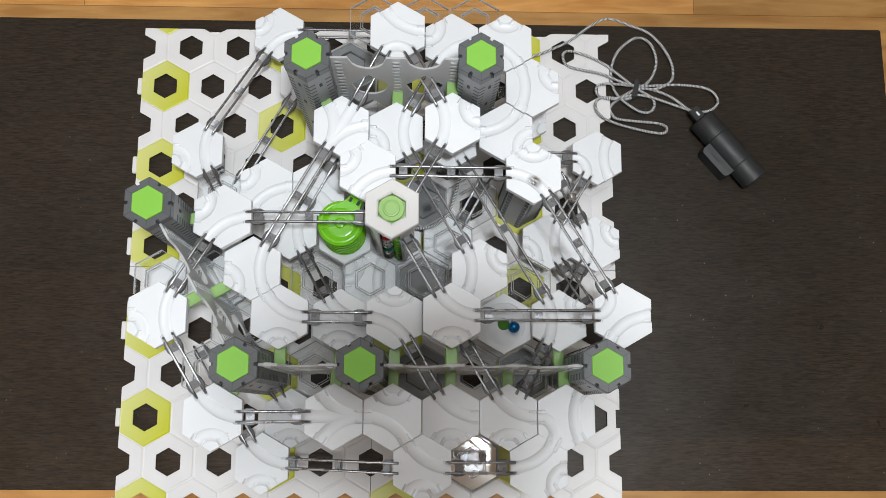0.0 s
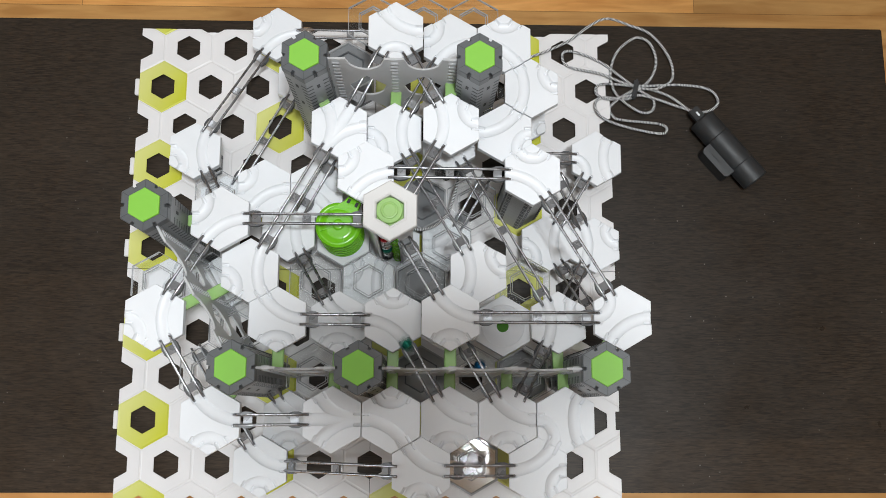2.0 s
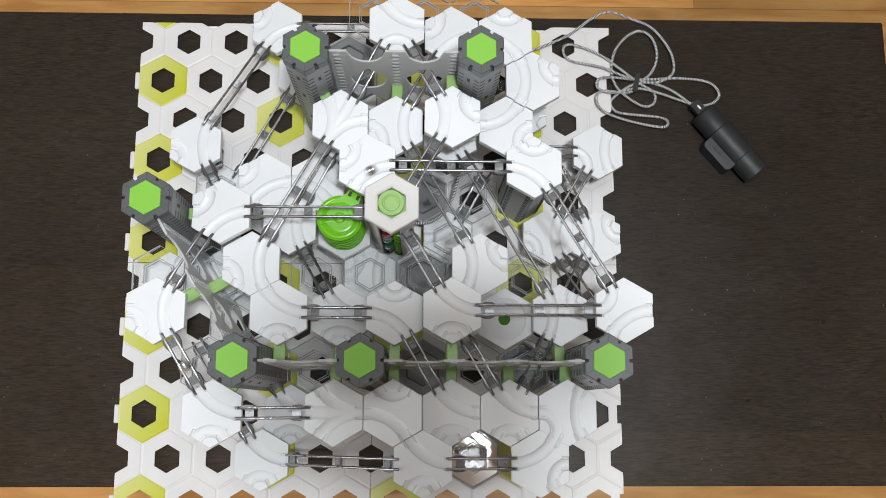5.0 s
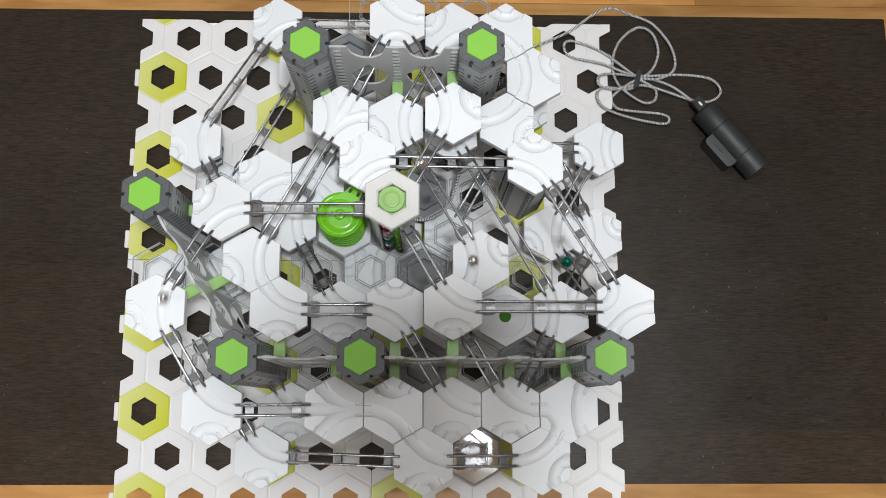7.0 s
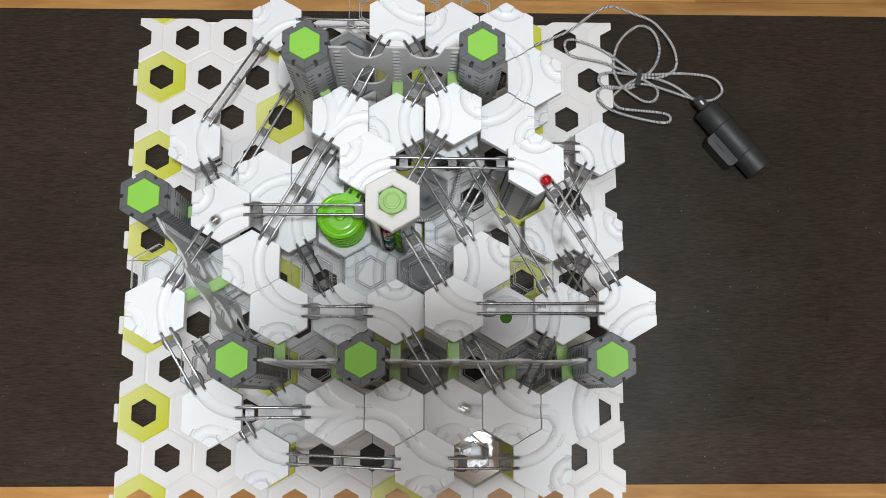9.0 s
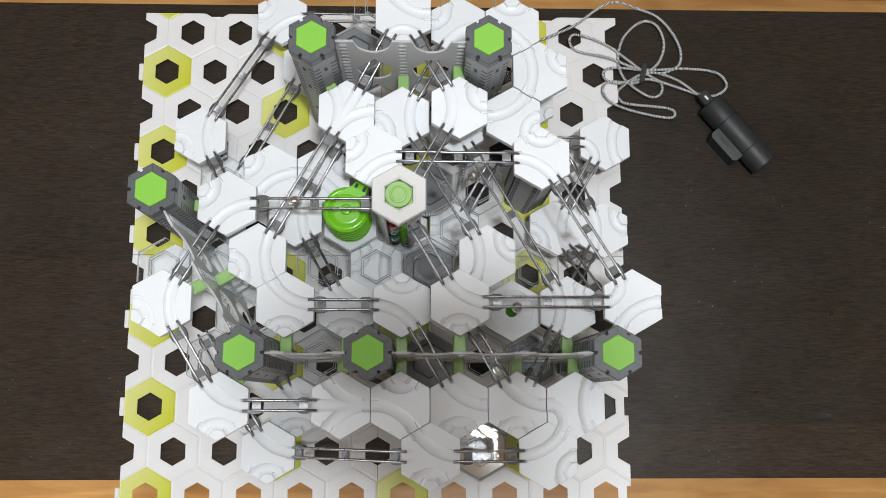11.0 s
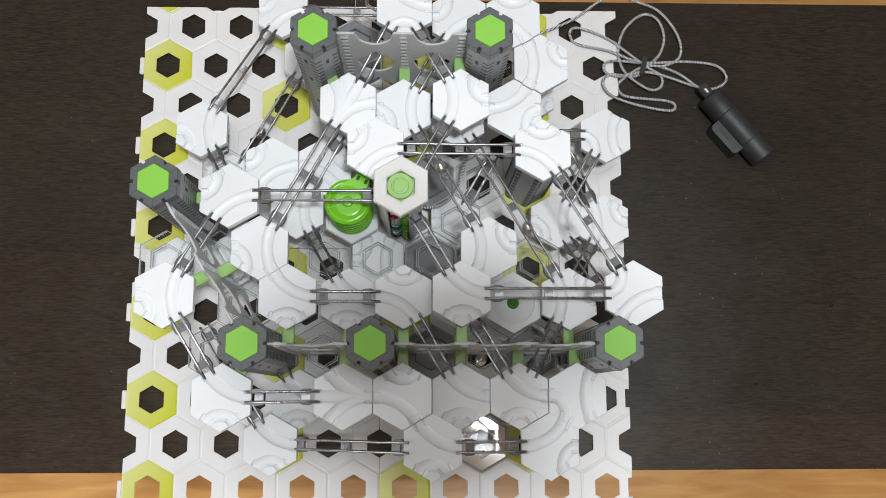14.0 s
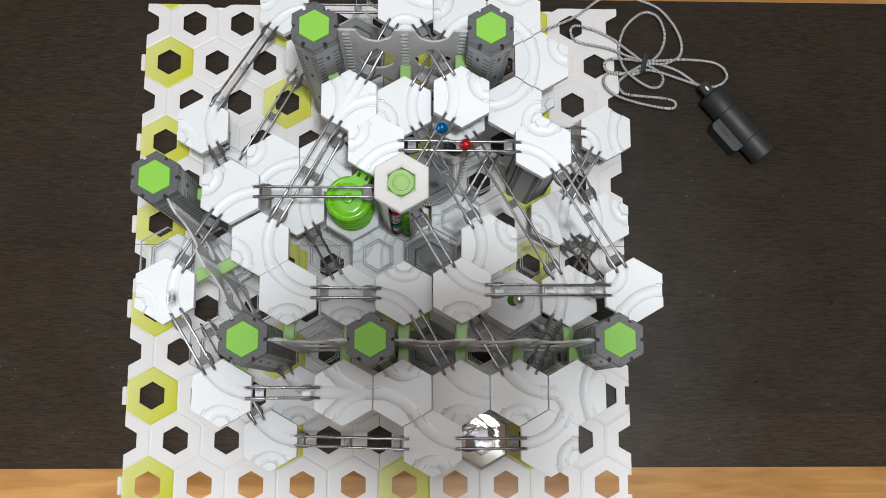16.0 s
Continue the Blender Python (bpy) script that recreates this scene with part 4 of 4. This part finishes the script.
clear_plate("clear_level_plate", [(6, 7), (8, 6), (8, 7)], 0.062, LEVEL)
clear_plate("clear_level_plate", [(6, 0), (7, 2), (6, 1), (8, 1)], 0.075, LEVEL)
clear_plate("clear_level_plate", [(4, 6), (5, 6)], 0.035, LEVEL)
clear_plate("clear_level_plate", [(4, 1)], 0.050, LEVEL)
dark_tile((1, 4, 70), (6, 5, 60), (4, 5, 30), (8, 7, 24))
dark_tile((8, 5, 58), body=LIGHTGREY)
mirror_tile(10, 6)
usb_cable()
device()
rails()


# ---- marbles ----
BALL = 0.00635
BALL_MESH = {}


def marble(material, label):
    if material.name not in BALL_MESH:
        bm = bmesh.new()
        bmesh.ops.create_uvsphere(bm, u_segments=24, v_segments=14, radius=BALL)
        me = bpy.data.meshes.new("marble")
        bm.to_mesh(me)
        bm.free()
        me.materials.append(material)
        for p in me.polygons:
            p.use_smooth = True
        BALL_MESH[material.name] = me
    return tagged(new("marble", BALL_MESH[material.name]), label, "marble", "marbles")


def arc_points(key, i, j, n=6):
    """The middle line of a channel of a tile, from side i to side j."""
    o = top_of(key)
    k = (j - i) % 6
    turn = 1
    if k > 3:
        k, turn = 6 - k, -1
    out = []
    for q in range(n + 1):
        u = q / n
        if k == 3:
            a = radians(60 * i)
            w = P / 2 * (1 - 2 * u)
            p = (w * math.cos(a), w * math.sin(a))
        else:
            am = radians(60 * i + turn * 30 * k)
            cen, rad = (SIDE, SIDE / 2) if k == 1 else (P, ROW)
            cx, cy = cen * math.cos(am), cen * math.sin(am)
            sx, sy = P / 2 * math.cos(radians(60 * i)), P / 2 * math.sin(radians(60 * i))
            a0 = math.atan2(sy - cy, sx - cx)
            sweep = -turn * radians(180 - 60 * k) 
            a = a0 + sweep * u
            p = (cx + rad * math.cos(a), cy + rad * math.sin(a))
        out.append(Vector((o.x + p[0], o.y + p[1], o.z + BALL - 0.0040)))
    return out


def leg(el):
    """The line that a marble follows on one piece of track."""
    if el[0] == "arc":
        return arc_points(*el[1:])
    if el[0] == "rail":
        pa, pb = spot(el[1]), spot(el[2])
        a, b = side_of(pa, pb, pa.z), side_of(pb, pa, pb.z)
        up = Vector((0, 0, 0.0055))
        return [a + (b - a) * (q / 5) + up for q in range(6)]
    if el[0] == "at":
        stops = [Vector(p) for p in el[1:]]
        return [p + (q - p) * (k / 3) for p, q in zip(stops, stops[1:]) for k in range(3)] + stops[-1:]
    if el[0] == "spiral":
        x, y = cell(5, 4)
        return [Vector((x + 0.0165 * math.cos(radians(60 - a)), y + 0.0165 * math.sin(radians(60 - a)), 0.149 - 0.05 * a / 1400 + (0 if a < 300 else -0.004))) for a in range(0, 1420, 40)]
    x, y = cell(7, 7)
    turns, r0, r1, start = el[1:]
    n = int(abs(turns) * 10)
    return [Vector((x + (r0 + (r1 - r0) * q / n) * math.cos(start + 2 * math.pi * turns * q / n), y + (r0 + (r1 - r0) * q / n) * math.sin(start + 2 * math.pi * turns * q / n),
                    0.106 + BALL - 0.0055 + 0.12 * (r0 + (r1 - r0) * q / n))) for q in range(n + 1)]


def hid(r, c, z):
    return (*cell(r, c), z / 1000)


LIFT = (cell(5, 5)[0] - 0.002, cell(5, 5)[1] + 0.005, 0)


def run(ob, steps, wait):
    """Key a marble along track pieces: steps of (start second, piece); before and after them it waits in the lift."""
    rows = []
    home = Vector((LIFT[0], LIFT[1], wait))
    if steps[0][0] > 0:
        rows.append((0.0, home))
        if steps[0][0] > 0.2:
            rows.append((steps[0][0] - 0.12, home))
    for (t0, el), nxt in zip(steps, steps[1:] + [None]):
        t1 = nxt[0] if nxt else t0 + 0.2
        pts = leg(el)
        lens = [0]
        for p, q in zip(pts, pts[1:]):
            lens.append(lens[-1] + (q - p).length)
        total = lens[-1] or 1
        for p, l in zip(pts, lens):
            rows.append((t0 + (t1 - t0) * min(l / total, 0.999), p))
    if rows[-1][0] < 15.8:
        rows.append((rows[-1][0] + 0.15, home))
        rows.append((16.0, home))
    keys = {}
    for k, (t, p) in enumerate(rows):
        if t < 0:
            if k + 1 < len(rows) and rows[k + 1][0] > 0:
                t2, p2 = rows[k + 1]
                keys[0] = p + (p2 - p) * (-t / (t2 - t))
            continue
        f = round(t * FPS)
        if t <= 16.0:
            keys.setdefault(f, p)
        else:
            tp, pp = rows[k - 1]
            if tp < 16.0:
                keys.setdefault(16 * FPS, pp + (p - pp) * ((16.0 - tp) / (t - tp)))
    if 0 not in keys:
        keys[0] = keys[min(keys)]
    if 16 * FPS not in keys:
        keys[16 * FPS] = keys[max(keys)]
    walk(ob, [(f / FPS, Matrix.Translation(keys[f])) for f in sorted(keys)])


def route_lift_east(d):
    """From the lift by the east loop and the spiral; d: when it crosses the tile on the grey stack."""
    return [(d - 1.40, ("rail", (5, 5, 176), "H3")), (d - 1.08, ("arc", "H3", 2, 0)), (d - 0.91, ("rail", "H3", "H6")), (d - 0.56, ("arc", "H6", 3, 2)),
            (d - 0.46, ("rail", "H6", "D1")), (d - 0.06, ("arc", "D1", 5, 3)), (d + 0.09, ("rail", "D1", "C1")), (d + 0.42, ("arc", "C1", 0, 4)),
            (d + 0.55, ("spiral",)), (d + 1.45, ("arc", "E5", 5, 3)), (d + 1.68, ("arc", "E2", 0, 4)), (d + 1.92, ("at", hid(5, 2, 90), hid(5, 2, 70), hid(4, 1, 66)))] + route_low(d + 3.47)


def route_low(e):
    """The low way home round the far edge; e: when it enters the low tile at the west edge."""
    return [(e, ("arc", "E1", 5, 1)), (e + 0.18, ("rail", "E1", "A1")), (e + 0.50, ("arc", "A1", 4, 0)), (e + 0.68, ("rail", "A1", (0, 5, 47))),
            (e + 0.98, ("at", hid(0, 5, 52), hid(1, 6, 56), hid(2, 7, 58), hid(3, 8, 60)))] + route_home(e + 1.5)


def route_home(i):
    return [(i, ("rail", (3, 8, 50), "I3")), (i + 0.18, ("arc", "I3", 2, 4)), (i + 0.38, ("rail", "I3", (7, 8, 40))), (i + 0.65, ("at", hid(7, 8, 48), hid(7, 6, 30), hid(6, 5, 70), hid(6, 4, 92))),
            (i + 1.28, ("at", hid(6, 4, 92), LIFT[:2] + (0.03,)))]


def route_west(g, catch=True):
    """From the lift by the west loop, the front row and the far tiles, to the catcher dish; g: when it crosses the outer west tile."""
    d = g - 7.0
    out = [(d + 6.25, ("rail", (5, 5, 172), "E3")), (d + 6.63, ("arc", "E3", 0, 4)), (d + 6.80, ("rail", "E3", "G1")), (d + 6.94, ("arc", "G1", 1, 5)),
           (d + 7.08, ("rail", "G1", "K1")), (d + 7.27, ("arc", "K1", 2, 0)), (d + 7.40, ("rail", "K1", "K3")), (d + 7.57, ("arc", "K3", 3, 0)),
           (d + 7.67, ("arc", "K4", 3, 5)), (d + 7.80, ("arc", "M2", 2, 0)), (d + 8.00, ("rail", "M2", "M4")), (d + 8.13, ("arc", "M4", 3, 1)),
           (d + 8.30, ("arc", "K7", 4, 3)), (d + 8.45, ("arc", "K6", 0, 2)), (d + 8.72, ("rail", "K6", "O1")), (d + 8.95, ("arc", "O1", 5, 1)),
           (d + 9.12, ("arc", "I1", 4, 2)), (d + 9.28, ("rail", "I1", "B2")), (d + 9.66, ("arc", "B2", 5, 1)), (d + 9.85, ("rail", "B2", "A3")),
           (d + 9.97, ("arc", "A3", 4, 0)), (d + 10.11, ("arc", "A4", 3, 5)), (d + 10.26, ("arc", "A5", 2, 4)), (d + 10.42, ("arc", "A6", 1, 3)),
           (d + 10.60, ("at", hid(3, 6, 135), hid(3, 6, 125), hid(7, 7, 122)))]
    return out


def route_dish(t0, t1, start=0.0, turns=4.0, hidden=0.77):
    """Round the catcher dish, down its hole, along the front and up the far west side."""
    r = t1 + hidden
    return [(t0, ("dish", turns, 0.0120, 0.0008, start)), (t1, ("at", hid(7, 7, 90), hid(9, 6, 90), hid(10, 5, 130))), (r, ("rail", "M2", "M1")),
            (r + 0.38, ("arc", "M1", 0, 2)), (r + 0.55, ("at", hid(9, 2, 60), hid(8, 1, 50), hid(6, 1, 58), hid(4, 1, 30))), (r + 1.24, ("rail", "E0", "A0")),
            (r + 1.55, ("at", hid(1, 3, 30), hid(1, 4, 30), LIFT[:2] + (0.03,)))]


def route_north(b):
    """From the lift by the far wall and the centre; b: when it crosses the three-way tile."""
    d = b - 1.0
    return [(d + 0.10, ("rail", (5, 5, 174), "B3")), (d + 0.32, ("arc", "B3", 4, 2)), (d + 0.47, ("rail", "B3", "A2")), (d + 0.65, ("arc", "A2", 5, 4)),
            (d + 0.77, ("rail", "A2", "B1")), (d + 0.92, ("arc", "B1", 1, 4)), (d + 1.08, ("rail", "B1", "F1")), (d + 1.33, ("arc", "F1", 1, 5)),
            (d + 1.50, ("arc", "F2", 2, 0)), (d + 1.68, ("rail", "F2", "H2")), (d + 1.86, ("arc", "H2", 3, 5)), (d + 2.00, ("rail", "H2", "K5")),
            (d + 2.12, ("arc", "K5", 2, 0)), (d + 2.22, ("at", hid(9, 7, 150), hid(9, 7, 152))), (d + 2.32, ("rail", "K6", "H5")), (d + 2.45, ("arc", "H5", 4, 2)),
            (d + 2.55, ("rail", "H5", "J1")), (d + 2.98, ("at", hid(3, 6, 118), hid(2, 6, 60), hid(3, 7, 58)))]


def route_low_east(t):
    return [(t, ("rail", (3, 7, 55), "D2")), (t + 0.12, ("arc", "D2", 3, 4)), (t + 0.22, ("rail", "D2", "I2")), (t + 0.40, ("arc", "I2", 1, 5)),
            (t + 0.58, ("rail", "I2", (7, 9, 60))), (t + 0.85, ("at", hid(7, 9, 50), hid(9, 6, 40), hid(9, 4, 50))), (t + 1.80, ("arc", "K2", 0, 2)), (t + 2.0, ("at", hid(8, 2, 40), LIFT[:2] + (0.03,)))]


def motions():
    silver = lambda: marble(CHROME, "polished steel marble rolling on the track")
    run(silver(), route_lift_east(0.0), 0.040)
    run(silver(), route_low(1.30), 0.055)
    run(silver(), route_home(-0.08), 0.070)
    run(silver(), route_lift_east(4.52), 0.085)
    run(marble(RED, "shiny red metal marble rolling on the track"), route_lift_east(9.03)[:12], 0.100)
    run(marble(RED, "shiny red metal marble rolling on the track"), route_lift_east(15.76), 0.115)
    run(silver(), route_low(11.92), 0.130)
    run(silver(), route_west(4.80) + route_dish(9.4, 11.55, 0.0, 4.0, 1.12), 0.145)
    run(silver(), route_west(7.0) + route_dish(11.76, 13.7, 0.4, -4.5), 0.160)
    run(silver(), route_west(9.25) + route_dish(14.4, 16.4, 3.14, -6.0), 0.047)
    run(silver(), route_west(11.50), 0.062)
    run(silver(), route_west(15.97), 0.077)
    run(marble(TEAL, "shiny teal metal marble rolling on the track"), route_north(1.0) + route_low_east(6.40), 0.092)
    run(silver(), route_north(7.8), 0.107)
    run(silver(), route_north(12.3), 0.122)
    run(marble(BLUE, "shiny blue metal marble rolling on the track"), route_dish(-0.4, 1.82, -2.9, 4.0)[:-1] + [(4.14, ("at", hid(1, 3, 30), hid(1, 4, 30))), (5.0, ("at", hid(1, 3, 30), LIFT[:2] + (0.03,))), (5.5, ("at", LIFT[:2] + (0.03,), LIFT[:2] + (0.137,)))] + route_north(16.71), 0.137)


for i, m in enumerate((CHROME, RED, CHROME, CHROME, TEAL, CHROME, CHROME)):
    x, y = cell(5, 5)
    b = marble(m, "metal marble waiting in the lift tower")
    b.location = (x - 0.0092, y - 0.0150, 0.180 - 0.0215 * i)

motions()
